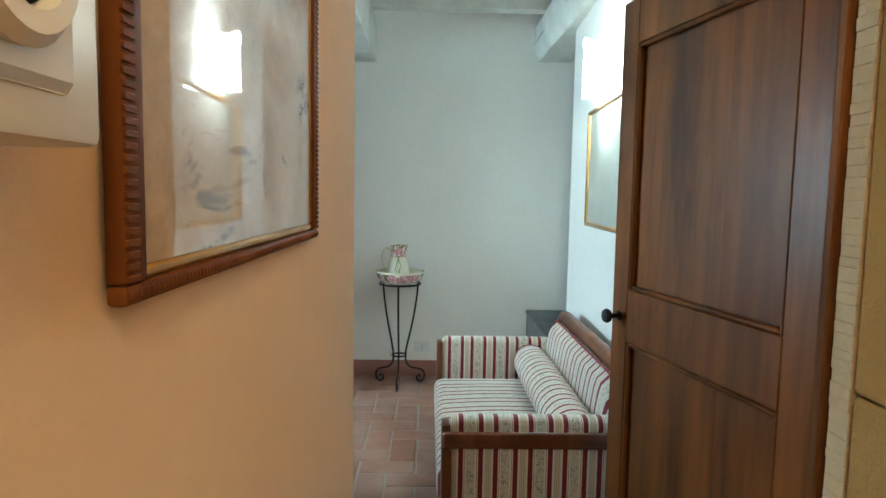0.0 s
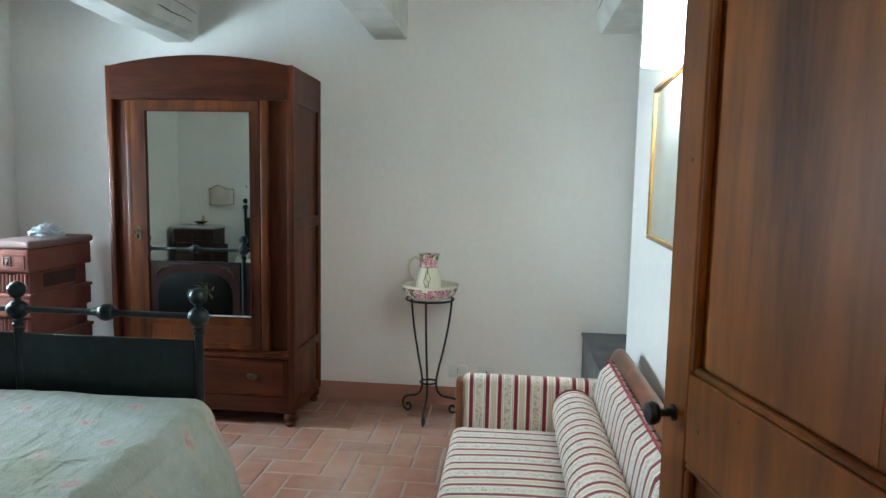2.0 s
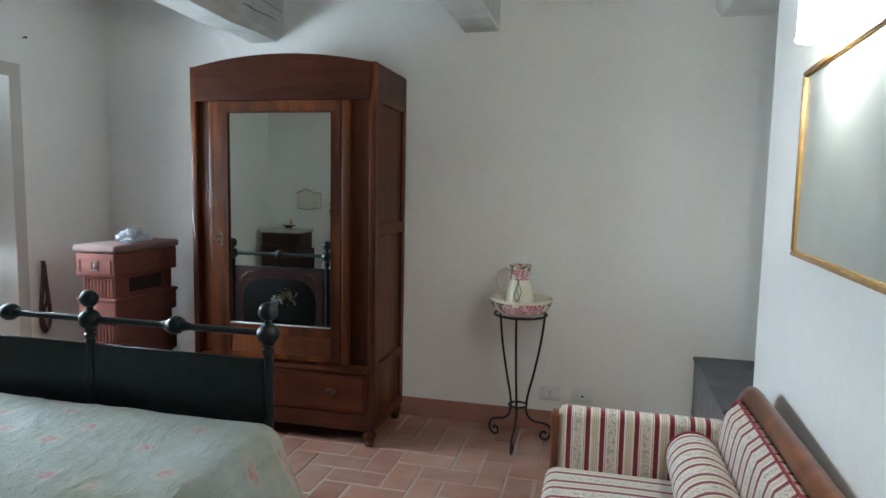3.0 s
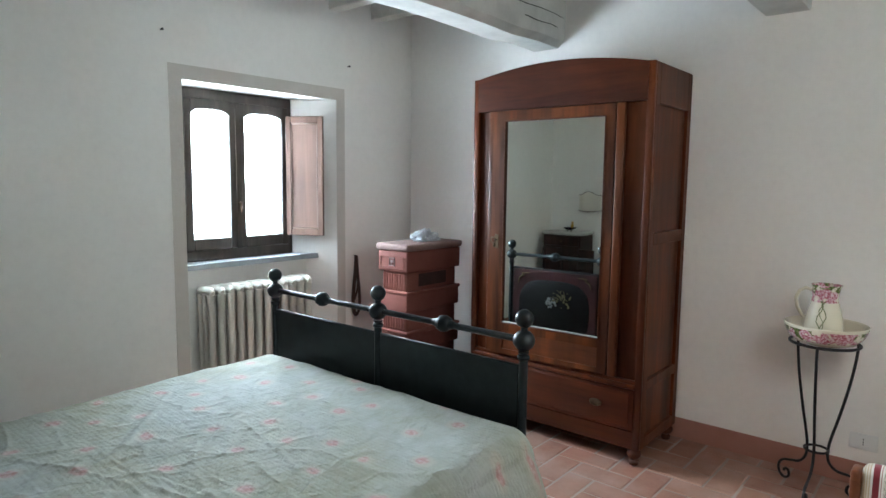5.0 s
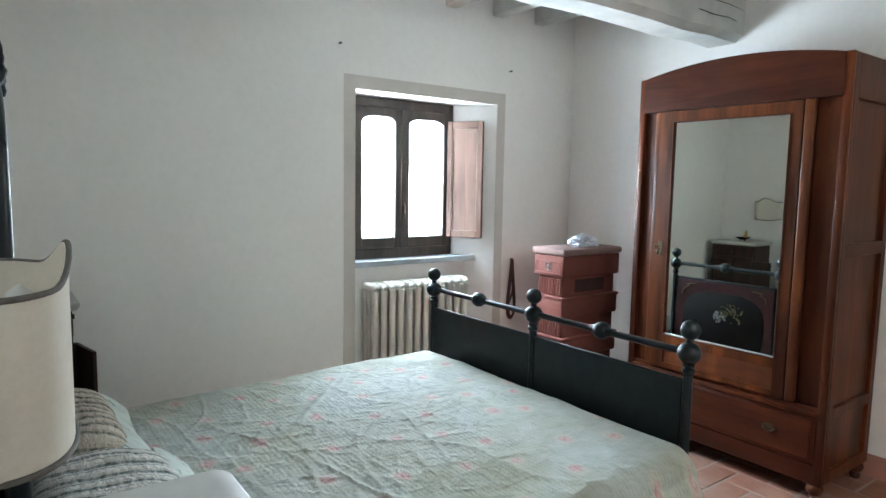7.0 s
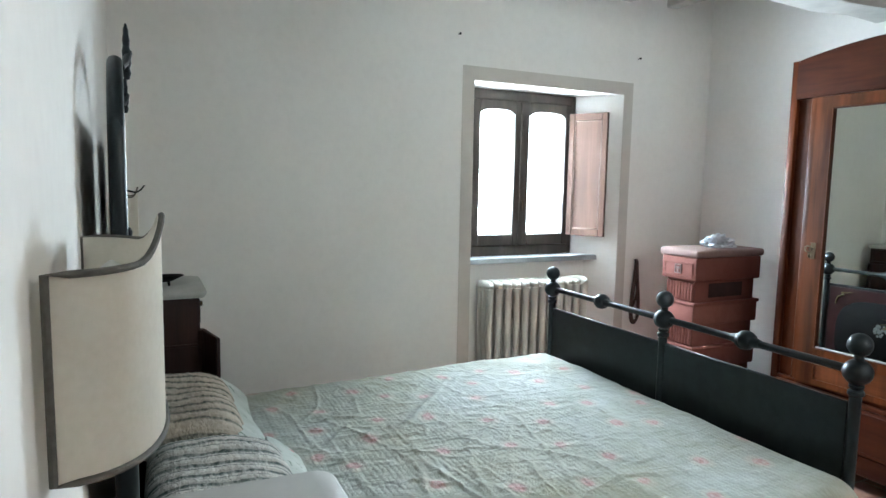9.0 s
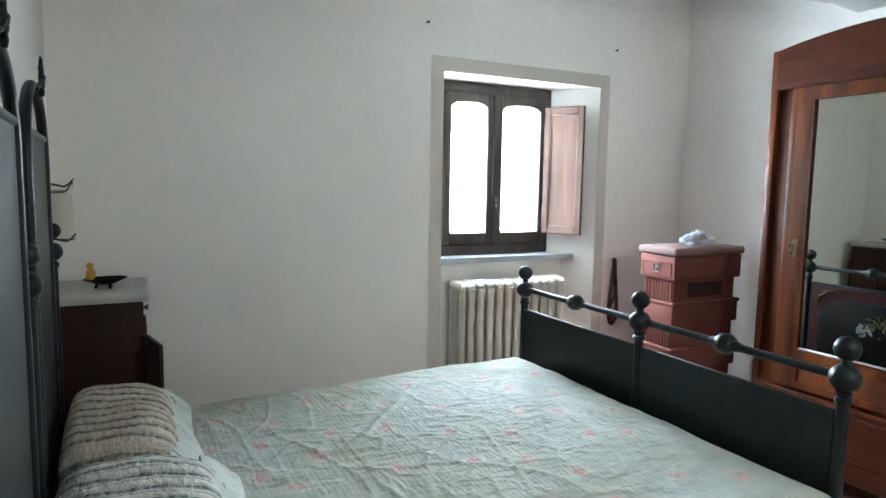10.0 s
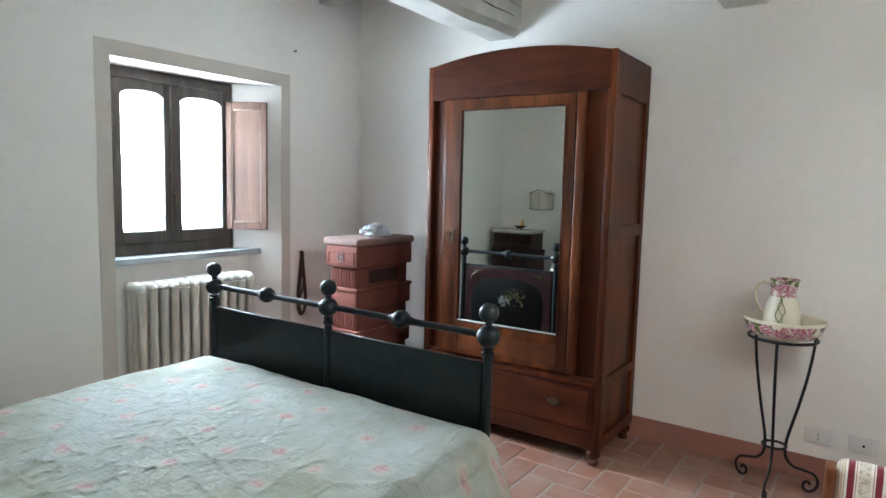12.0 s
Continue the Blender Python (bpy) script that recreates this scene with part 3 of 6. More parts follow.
# skirting painted on the walls, 4 mm proud
SK = 0.118
for nm, pts in (("baseboard_north", [(WEST, FAR - 0.005), (2.6, FAR - 0.005), (2.6, FAR), (WEST, FAR)]),
                ("baseboard_west", [(WEST, NEAR - 0.045), (WEST + 0.005, NEAR - 0.045), (WEST + 0.005, 4.138), (WEST, 4.138)]),
                ("baseboard_corner", [(WEST, 5.37), (WEST + 0.005, 5.37), (WEST + 0.005, FAR - 0.006), (WEST, FAR - 0.006)]),
                ("baseboard_south", [(WEST + 0.006, NEAR - 0.054), (1.14, NEAR), (1.14, NEAR + 0.005), (WEST + 0.006, NEAR - 0.049)]),
                ("baseboard_east", [(1.968, NEAR + 0.03), (1.973, NEAR + 0.03), (2.124, 5.15), (2.119, 5.15)])):
    setting(nm, prism(new_bm(), pts, 0, SK), SKIRT, "terracotta red painted skirting along the wall", "baseboard")
# painted band round the window niche
bm = new_bm()
box(bm, WEST, WEST + 0.003, 4.138, 4.213, 0, 2.071)
box(bm, WEST, WEST + 0.003, 5.297, 5.368, 0, 2.071)
box(bm, WEST, WEST + 0.003, 4.213, 5.297, 1.994, 2.071)
setting("trim_window", bm, TRIM, "beige grey painted band around the window niche", "trim")
bm = new_bm(); prism(bm, [(-2.02, 4.237), (-1.865, 4.228), (-1.865, 5.212), (-2.0, 5.099), (-2.02, 5.099)], 0.925, 0.957)
for v in bm.verts:
    if v.co.x > -1.87 and v.co.z > 0.95:
        v.co.x -= 0.006
setting("window_sill", bm, SLATE, "grey stone sill slab in the window niche", "sill")
for y0, z0 in ((4.107, 2.233), (5.40, 2.226)):
    n = thing("wall_nail", (WEST, y0, z0), "small dark iron nail in the plaster wall", "nail", "nails beside the window")
    part("shank", tube(new_bm(), [(WEST - 0.005, y0, z0), (WEST + 0.02, y0, z0)], 0.0035, 8), WROUGHT, n)
    part("head", lathe(new_bm(), [(0.007, 0), (0.007, 0.003)], (WEST + 0.02, y0, z0), 10, Matrix.Rotation(radians(90), 4, "Y")), WROUGHT, n)

# sandstone door jamb with chiselled margin; the blocks' ochre includes the warm hall light
jamb = thing("door_jamb_stone", (2.01, 2.18, 0), "ochre sandstone blocks of the doorway, warm hall light in the colour", "door jamb", kind="structure")
for z0, z1 in ((0, 0.42), (0.424, 1.06), (1.064, 1.96)):
    part("stone_block", box(new_bm(), 1.972, 2.05, 1.98, 2.371, z0, z1, 0.006), SANDSTONE, jamb, smooth=False)
bm = new_bm()
rng = random.Random(4)
z = 0.0
while z < 1.95:
    h = rng.uniform(0.016, 0.03)
    d = rng.uniform(0.0, 0.0025)
    box(bm, 1.968 + d, 2.02, 2.372, 2.424, z, min(1.958, z + h), 0.0015)
    z += h
setting("trim_jamb", bm, plaster("pale_chiselled_stone", (0.44, 0.325, 0.18), (0.60, 0.47, 0.29), 0.9, 1.0), "pale sandstone edge with horizontal chisel marks", "door jamb")
# ---- window ----
win = thing("window_1", (-2.02, 4.668, 0.957), "dark brown wooden casement window with two glazed sashes, closed", "window", kind="structure")
bm = new_bm()
for a in ((4.236, 4.332, 0.957, 1.992), (5.07, 5.099, 0.957, 1.992), (4.332, 5.07, 1.93, 1.992), (4.332, 5.07, 0.957, 1.02)):
    box(bm, -2.06, -2.005, *a, 0.003)
part("window_frame", bm, FRAMEWOOD, win)


def sash(y0, y1):
    bm = new_bm()
    s, zb, zt = 0.050, 1.022, 1.928
    box(bm, -2.05, -1.995, y0, y0 + s, zb, zt, 0.005)
    box(bm, -2.05, -1.995, y1 - s, y1, zb, zt, 0.005)
    box(bm, -2.05, -1.995, y0 + s, y1 - s, zb, 1.092, 0.005)
    # arched head board
    n, lo = 10, []
    ya, yb = y0 + s, y1 - s
    for side in (-1.995, -2.05):
        row = []
        for i in range(n + 1):
            u = i / n
            y = ya + (yb - ya) * u
            row.append((bm.verts.new((side, y, 1.845 + 0.03 * (1 - (2 * u - 1) ** 4))), bm.verts.new((side, y, zt))))
        lo.append(row)
    for i in range(n):
        f, k = lo
        bm.faces.new((f[i][0], f[i + 1][0], f[i + 1][1], f[i][1]))
        bm.faces.new((k[i][0], k[i][1], k[i + 1][1], k[i + 1][0]))
        bm.faces.new((f[i][0], k[i][0], k[i + 1][0], f[i + 1][0]))
        bm.faces.new((f[i][1], f[i + 1][1], k[i + 1][1], k[i][1]))
    ob = part("sash", bm, FRAMEWOOD, win)
    pane = part("pane", box(new_bm(), -2.030, -2.026, y0 + s - 0.005, y1 - s + 0.005, 1.088, 1.88), GLASS, ob)
    pane.visible_shadow = False
    return ob


left_sash, right_sash = sash(4.334, 4.682), sash(4.690, 5.068)
part("cover_strip", box(new_bm(), -1.995, -1.985, 4.668, 4.702, 1.022, 1.928, 0.003), FRAMEWOOD, win)
bm = tube(new_bm(), [(-1.985, 4.685, 1.31), (-1.965, 4.685, 1.31), (-1.962, 4.685, 1.25)], 0.006, 8)
part("window_handle", bm, BRASS, win, "small brass window handle")


def board_panel(w, h, t, stile, top, bottom, mids, recess=0.012, raised=True):
    """Frame-and-panel leaf: x along the width, y its thickness with the show face at y = t/2."""
    frame_bm = new_bm()
    box(frame_bm, 0, stile, -t / 2, t / 2, 0, h, 0.003)
    box(frame_bm, w - stile, w, -t / 2, t / 2, 0, h, 0.003)
    rails = [(0, bottom)] + mids + [(h - top, h)]
    for a, b2 in rails:
        box(frame_bm, stile, w - stile, -t / 2, t / 2, a, b2, 0.003)
    panels = []
    for (a0, a1), (b0, b1) in zip(rails, rails[1:]):
        pb = new_bm()
        box(pb, stile - 0.004, w - stile + 0.004, -t / 2 + recess, t / 2 - recess, a1 - 0.004, b0 + 0.004)
        if raised:
            box(pb, stile + 0.03, w - stile - 0.03, -t / 2 + recess - 0.006, t / 2 - recess + 0.006, a1 + 0.03, b0 - 0.03, 0.005)
        panels.append(pb)
    return frame_bm, panels


def lattice(bm, xs, zs, holes, y0, y1):
    """One connected board of cells between the lines xs and zs, without the cells named in holes."""
    v = {}

    def at(i, j, k):
        if (i, j, k) not in v:
            v[i, j, k] = bm.verts.new((xs[i], (y0, y1)[k], zs[j]))
        return v[i, j, k]

    cells = {(i, j) for i in range(len(xs) - 1) for j in range(len(zs) - 1)} - set(holes)
    for i, j in sorted(cells):
        a, b2, c, d2 = (i, j), (i + 1, j), (i + 1, j + 1), (i, j + 1)
        bm.faces.new([at(*p, 0) for p in (a, b2, c, d2)])
        bm.faces.new([at(*p, 1) for p in (d2, c, b2, a)])
        for p, q, nb in ((a, b2, (i, j - 1)), (b2, c, (i + 1, j)), (c, d2, (i, j + 1)), (d2, a, (i - 1, j))):
            if nb not in cells:
                bm.faces.new((at(*q, 0), at(*p, 0), at(*p, 1), at(*q, 1)))
    return bm


def moved(bm, m):
    bm.transform(m)
    return bm


# inner shutter, folded back against the splay
d = Vector((0.235, 0.125))
m = Matrix.Translation((-1.985, 5.046, 1.085)) @ Matrix.Rotation(math.atan2(d.y, d.x), 4, "Z") @ Matrix.Rotation(radians(180), 4, "X") @ Matrix.Translation((0, 0, -0.79))
sh = thing("window_shutter", (-1.985, 5.046, 1.085), "brown wooden inner shutter with one raised panel, open", "shutter", kind="structure")
fb, pans = board_panel(0.262, 0.79, 0.024, 0.036, 0.045, 0.045, [], 0.007, False)
part("shutter_frame", moved(fb, m), SHUTWOOD, sh)
part("panel", moved(pans[0], m), SHUTWOOD, sh)
# beads in pale wood, so the panel's edge highlights are in the colour
bm = new_bm()
for a in ((0.036, 0.044, 0.045, 0.745), (0.218, 0.226, 0.045, 0.745), (0.044, 0.218, 0.045, 0.053), (0.044, 0.218, 0.737, 0.745)):
    for y0, y1 in ((0.004, 0.0105), (-0.0105, -0.004)):
        box(bm, a[0], a[1], y0, y1, a[2], a[3], 0.003)
part("bead", moved(bm, m), wood("highlit_shutter_bead", (0.20, 0.13, 0.095), (0.33, 0.24, 0.19), (30, 30, 2.0), 0.35, 0.3), sh, "bead round the panel with painted pale highlight")
for z0 in (1.20, 1.72):
    part("hinge", tube(new_bm(), [(-1.983, 5.044, z0), (-1.983, 5.044, z0 + 0.05)], 0.007, 8), WROUGHT, sh, "dark iron hinge")

# outdoors: ground far below, and a glowing sheet for the overexposed distance
bm = new_bm(); box(bm, -900, 900, -900, 900, -4.2, -4.0)
setting("ground", bm, plain("dry_pale_grass", (0.30, 0.29, 0.17), 0.9, 0, 0.3, 0.2, 0.0), "pale dry grass field below the house", "ground")
GLOWSHEET, nt, b = material("glowing_outdoor_sheet", 1.0)
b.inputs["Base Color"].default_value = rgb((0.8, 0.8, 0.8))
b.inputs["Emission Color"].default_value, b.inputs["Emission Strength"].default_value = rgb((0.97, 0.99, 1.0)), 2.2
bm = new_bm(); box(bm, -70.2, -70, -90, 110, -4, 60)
setting("backdrop", bm, GLOWSHEET, "glowing white sheet in place of the bright sky", "backdrop")

# ---- radiator ----
rad = thing("radiator", (-1.83, 4.70, 0.0), "cream painted cast iron column radiator under the window", "radiator")
N = 12
for i in range(N):
    y = 4.322 + 0.0632 * (i + 0.5)
    bm = new_bm()
    for x in (-1.885, -1.83, -1.775):
        tube(bm, [(x, y, 0.13), (x, y, 0.20), (x, y, 0.74), (x, y, 0.785)], [0.027, 0.0215, 0.0215, 0.027], 12)
    for z in (0.13, 0.795):
        tube(bm, [(-1.900, y, z), (-1.885, y, z + 0.008), (-1.83, y, z + 0.012), (-1.775, y, z + 0.008), (-1.758, y, z)], [0.017, 0.026, 0.028, 0.026, 0.015], 12)
    part("section", bm, RADPAINT, rad)
for z in (0.135, 0.795):
    part("hub_pipe", tube(new_bm(), [(-1.83, 4.335, z), (-1.83, 5.07, z)], 0.02, 10), RADPAINT, rad)
for y in (4.417, 4.986):
    part("foot", box(new_bm(), -1.905, -1.755, y - 0.012, y + 0.012, 0, 0.13, 0.004), RADPAINT, rad)
part("supply_pipe", tube(new_bm(), [(-1.83, 4.33, 0.14), (-1.83, 4.30, 0.14), (-1.84, 4.295, 0.10), (-1.84, 4.295, 0.0)], 0.010, 8), RADPAINT, rad)

# ---- leather strap on its nail ----
lead = thing("hanging_strap", (-1.765, 5.452, 0.92), "looped dark brown leather strap hanging from a nail", "strap")
part("nail", tube(new_bm(), [(-1.775, 5.452, 0.925), (-1.745, 5.452, 0.93)], 0.004, 8), WROUGHT, lead)
for k, (w, zl, dx) in enumerate(((0.050, 0.50, 0.0), (0.046, 0.515, 0.010))):
    pts = []
    for i in range(33):
        a = 2 * math.pi * i / 32
        s = (1 - math.cos(a)) / 2
        yy = 5.452 + math.sin(a) * w * (0.10 + 1.0 * s ** 1.5)
        pts.append((-1.752 + dx, yy, 0.925 - (0.925 - zl) * s))
    part("loop", tube(new_bm(), pts[:-1], 0.0085, 8, True), LEATHER, lead)
part("knot", ball(new_bm(), (-1.747, 5.452, 0.86), 0.014, 2.4, 12), LEATHER, lead)
part("buckled_strand", tube(new_bm(), [(-1.738, 5.452, 0.86), (-1.738, 5.462, 0.78), (-1.738, 5.458, 0.70), (-1.740, 5.430, 0.62)], [0.006, 0.008, 0.008, 0.006], 8), LEATHER, lead)

# ---- terracotta stove in the corner ----
stove = thing("terracotta_stove", (-1.235, 5.50, 0.0), "stacked red terracotta stove with fluted tiers and pale top", "stove")
SX0, SX1, SY0, SY1 = -1.345, -1.085, 5.275, 5.80


def tier(z0, z1, inset, round_=0.012):
    return box(new_bm(), SX0 + inset, SX1 - inset, SY0 + inset, SY1 - inset, z0, z1, round_, 3)


# top slab: dust and the window's light are both in its pale colour
part("top_slab", tier(1.020, 1.064, -0.012, 0.016), TERRATOP, stove, "dusty top slab, window light in its pale colour")
head = part("head_block", tier(0.885, 1.020, 0.0), TERRA, stove)
bm = new_bm()
for a in ((SX0 + 0.025, SX1 - 0.025, 0.978, 0.985), (SX0 + 0.025, SX1 - 0.025, 0.905, 0.912), (SX0 + 0.025, SX0 + 0.032, 0.912, 0.978), (SX1 - 0.032, SX1 - 0.025, 0.912, 0.978)):
    box(bm, a[0], a[1], SY0 - 0.005, SY0 + 0.002, a[2], a[3], 0.0015)
part("border", bm, TERRA, head)
bm = new_bm()
cx = (SX0 + SX1) / 2
for a in ((-0.024, 0.024, 0.970, 0.976), (-0.024, 0.024, 0.922, 0.928), (-0.024, -0.018, 0.928, 0.970), (0.018, 0.024, 0.928, 0.970), (-0.010, 0.012, 0.945, 0.962), (-0.006, 0.002, 0.930, 0.945)):
    box(bm, cx + a[0], cx + a[1], SY0 - 0.007, SY0 + 0.002, a[2], a[3], 0.001)
part("emblem", bm, TERRATOP, head, "small square relief emblem")
z = 0.885
while z > 0.05:
    lo = max(0.0, z - 0.125)
    neck = part("fluted_tier", tier(lo, z, 0.024, 0.006), TERRA, stove)
    for i in range(9):
        x = SX0 + 0.040 + i * (SX1 - SX0 - 0.080) / 8
        part("flute", tube(new_bm(), [(x, SY0 + 0.023, lo + 0.012), (x, SY0 + 0.023, z - 0.012)], 0.0095, 8), TERRA, neck)
    z = lo
    if z > 0.06:
        lo = max(0.0, z - 0.13)
        part("plain_tier", tier(lo, z, 0.004), TERRA, stove)
        part("ledge", tier(z - 0.016, z + 0.004, -0.002, 0.006), TERRA, stove)
        z = lo
# opening: a thin dark block, its inner shade put into the colour
part("stove_opening", box(new_bm(), SX1 - 0.04, SX1 - 0.0225, SY0 + 0.13, SY1 - 0.12, 0.785, 0.870, 0.003), OPENSHADE, stove, "dark block standing for the shaded square opening")

bag = thing("crumpled_bag", (-1.19, 5.56, 1.062), "crumpled white translucent plastic bag on the stove", "bag")
bm = new_bm()
bmesh.ops.create_icosphere(bm, subdivisions=4, radius=1.0)
for v in bm.verts:
    p = v.co.copy()
    q = p + 0.25 * noise.noise_vector(p * 1.7)
    r = 0.80 + 0.42 * noise.noise(q * 1.6) + 0.34 * (1 - abs(noise.noise(q * 2.6)) * 2.2) - 0.16 * abs(noise.noise(q * 6.0))
    v.co = Vector((p.x * 0.060 * r, p.y * 0.102 * r, max(-0.20, p.z) * 0.062 * r)) + Vector((-1.19, 5.56, 1.079))
part("film", bm, BAG, bag, smooth=False)

# ---- wardrobe ----
WF, WL, WR, WB = 5.483, -0.742, 0.348, 6.0
ward = thing("wardrobe", (-0.2, 5.74, 0.0), "cherry-brown wooden wardrobe with mirrored door and arched top", "wardrobe")
for x in (WL + 0.035, WR - 0.035):
    for y in (WF + 0.035, WB - 0.04):
        part("foot", lathe(new_bm(), [(0.016, 0), (0.024, 0.006), (0.026, 0.022), (0.018, 0.034), (0.030, 0.042), (0.038, 0.060), (0.034, 0.078), (0.022, 0.088), (0.022, 0.10)], (x, y, 0), 20), WARDWOOD, ward)
# sides: frame and panel
for side, x in ((1, WR), (-1, WL)):
    bm = new_bm()
    xa, xb = (x - 0.026, x) if side > 0 else (x, x + 0.026)
    for a in ((WF + 0.026, WF + 0.075, 0.09, 2.045), (WB - 0.05, WB, 0.09, 2.045)):
        box(bm, xa, xb, *a, 0.002)
    for z0, z1 in ((0.09, 0.15), (0.40, 0.45), (1.15, 1.21), (1.85, 2.045)):
        box(bm, xa, xb, WF + 0.075, WB - 0.05, z0, z1, 0.002)
    sp = part("side_frame", bm, WARDWOOD, ward)
    for z0, z1 in ((0.15, 0.40), (0.45, 1.15), (1.21, 1.85)):
        part("side_panel", box(new_bm(), (xa + 0.004) if side > 0 else (xa + 0.018), (xb - 0.018) if side > 0 else (xb - 0.004), WF + 0.07, WB - 0.045, z0 - 0.004, z1 + 0.004), WARDWOOD, sp)
part("back_panel", box(new_bm(), WL + 0.026, WR - 0.026, WB - 0.012, WB - 0.002, 0.10, 2.04), WARDWOOD, ward)
part("top_board", box(new_bm(), WL + 0.005, WR - 0.005, WF + 0.03, WB, 2.030, 2.049), WARDWOOD, ward)
part("base_board", box(new_bm(), WL + 0.026, WR - 0.026, WF + 0.03, WB - 0.012, 0.10, 0.12), WARDWOOD, ward)
# face frame
for x0, x1 in ((WL, WL + 0.036), (WR - 0.036, WR)):
    part("corner_stile", box(new_bm(), x0, x1, WF, WF + 0.026, 0.09, 2.05, 0.004, 2), WARDWOOD, ward)
part("base_rail", box(new_bm(), WL + 0.032, WR - 0.032, WF + 0.002, WF + 0.03, 0.09, 0.185, 0.003), FASCIA, ward)
part("middle_rail", box(new_bm(), WL + 0.030, WR - 0.030, WF - 0.010, WF + 0.03, 0.408, 0.432, 0.006, 2), WARDWOOD, ward)
part("sill_rail", box(new_bm(), WL + 0.032, WR - 0.032, WF + 0.006, WF + 0.03, 0.432, 0.452, 0.002), WARDWOOD, ward)
# arched fascia
bm = new_bm()
rows = []
for yy in (WF - 0.004, WF + 0.022):
    rows.append([(bm.verts.new((WL + 0.032 + (WR - WL - 0.064) * i / 24, yy, 1.862)), bm.verts.new((WL + 0.032 + (WR - WL - 0.064) * i / 24, yy, 2.048 + 0.056 * (1 - (i / 12 - 1) ** 2)))) for i in range(25)])
f, k = rows
for i in range(24):
    bm.faces.new((f[i][0], f[i + 1][0], f[i + 1][1], f[i][1])); bm.faces.new((k[i][0], k[i][1], k[i + 1][1], k[i + 1][0]))
    bm.faces.new((f[i][1], f[i + 1][1], k[i + 1][1], k[i][1])); bm.faces.new((f[i][0], k[i][0], k[i + 1][0], f[i + 1][0]))
for e in (0, 24):
    bm.faces.new((f[e][0], f[e][1], k[e][1], k[e][0]))
part("arched_fascia", bm, FASCIA, ward)
# fixed side panels and pilasters beside the door
for x0, x1, p0, p1 in ((WL + 0.036, -0.628, -0.628, -0.590), (0.205, WR - 0.036, 0.158, 0.205)):
    part("front_panel", box(new_bm(), x0, x1, WF + 0.026, WF + 0.034, 0.452, 1.862), WARDWOOD, ward)
    part("pilaster", box(new_bm(), p0, p1, WF - 0.002, WF + 0.022, 0.452, 1.862, 0.007, 3), CHERRY, ward, "lighter rounded pilaster strip")
# door, hung on its right side and standing slightly ajar
hinge = Matrix.Translation((0.153, WF + 0.006, 0)) @ Matrix.Rotation(radians(1.75), 4, "Z") @ Matrix.Translation((-0.153, -WF - 0.006, 0))
DX0, DX1 = -0.583, 0.153
bm = lattice(new_bm(), [DX0, -0.497, 0.099, DX1], [0.456, 0.485, 0.592, 0.643, 1.797, 1.858], [(1, 1), (1, 3)], WF - 0.002, WF + 0.020)
wd = part("door", moved(bm, hinge), CHERRY, ward, "narrow door with a tall mirror, slightly ajar")
bm = box(new_bm(), -0.503, 0.105, WF + 0.008, WF + 0.012, 0.637, 1.803)
part("mirror", moved(bm, hinge), MIRROR, wd, "tall rectangular mirror")
part("lower_panel", moved(box(new_bm(), -0.50, 0.102, WF + 0.004, WF + 0.012, 0.480, 0.597, 0.002), hinge), wood("light_cherry_panel", (0.06, 0.014, 0.005), (0.17, 0.050, 0.014), (2, 30, 26), 0.33, 0.25), wd)
bm = new_bm()
for a in ((-0.503, -0.497, 0.637, 1.803), (0.099, 0.105, 0.637, 1.803), (-0.497, 0.099, 1.797, 1.803), (-0.497, 0.099, 0.637, 0.643)):
    box(bm, a[0], a[1], WF - 0.006, WF + 0.008, a[2], a[3], 0.002)
part("mirror_bead", moved(bm, hinge), WARDWOOD, wd)
# pale strip draws the bright glint of the lower bevel
part("mirror_edge", moved(box(new_bm(), -0.497, 0.099, WF - 0.001, WF + 0.0075, 0.6432, 0.6485, 0.001), hinge), plain("pale_glint_strip", (0.62, 0.63, 0.63), 0.25, 0.4, 0.05, 20, 0.0), wd, "pale strip painting the bevel glint along the lower mirror edge")
bm = box(new_bm(), -0.558, -0.532, WF - 0.005, WF - 0.001, 1.075, 1.155, 0.0018)
lock = part("lock_plate", moved(bm, hinge), BRASS, wd, "aged brass lock plate")
bm = new_bm(); tube(bm, [(-0.545, WF - 0.004, 1.125), (-0.545, WF - 0.035, 1.125)], 0.004, 8)
tube(bm, [(-0.545 + 0.016 * math.cos(a * math.pi / 6), WF - 0.040, 1.125 + 0.016 * math.sin(a * math.pi / 6)) for a in range(12)], 0.0035, 6, True)
ball(bm, (-0.545, WF - 0.03, 1.095), 0.008, 1.6, 10)
part("key", moved(bm, hinge), BRASS, lock)
# drawer; its dark red wood also takes in the weaker light low down
dr = part("drawer", box(new_bm(), WL + 0.035, WR - 0.035, WF - 0.004, WF + 0.024, 0.188, 0.405, 0.004, 2), FASCIA, ward, "wide bottom drawer")
part("drawer_panel", box(new_bm(), WL + 0.060, WR - 0.060, WF - 0.0065, WF - 0.003, 0.205, 0.390, 0.002), FASCIA, dr)
for x in (-0.44, 0.105):
    bm = new_bm()
    lathe(bm, [(0.036, 0), (0.034, 0.003), (0.030, 0.004)], (x, WF - 0.007, 0.30), 20, Matrix.Rotation(radians(90), 4, "X") @ Matrix.Diagonal((1, 0.55, 1, 1)))
    tube(bm, [(x + 0.028 * math.cos(math.pi + math.pi * i / 8), WF - 0.016, 0.303 + 0.018 * math.sin(math.pi + math.pi * i / 8)) for i in range(9)], 0.003, 6)
    part("drawer_pull", bm, BRASS, dr, "oval brass drop pull")

# ---- bed ----
BX = (0.378, -0.366, -1.112)
FY, HY = 4.332, 2.452
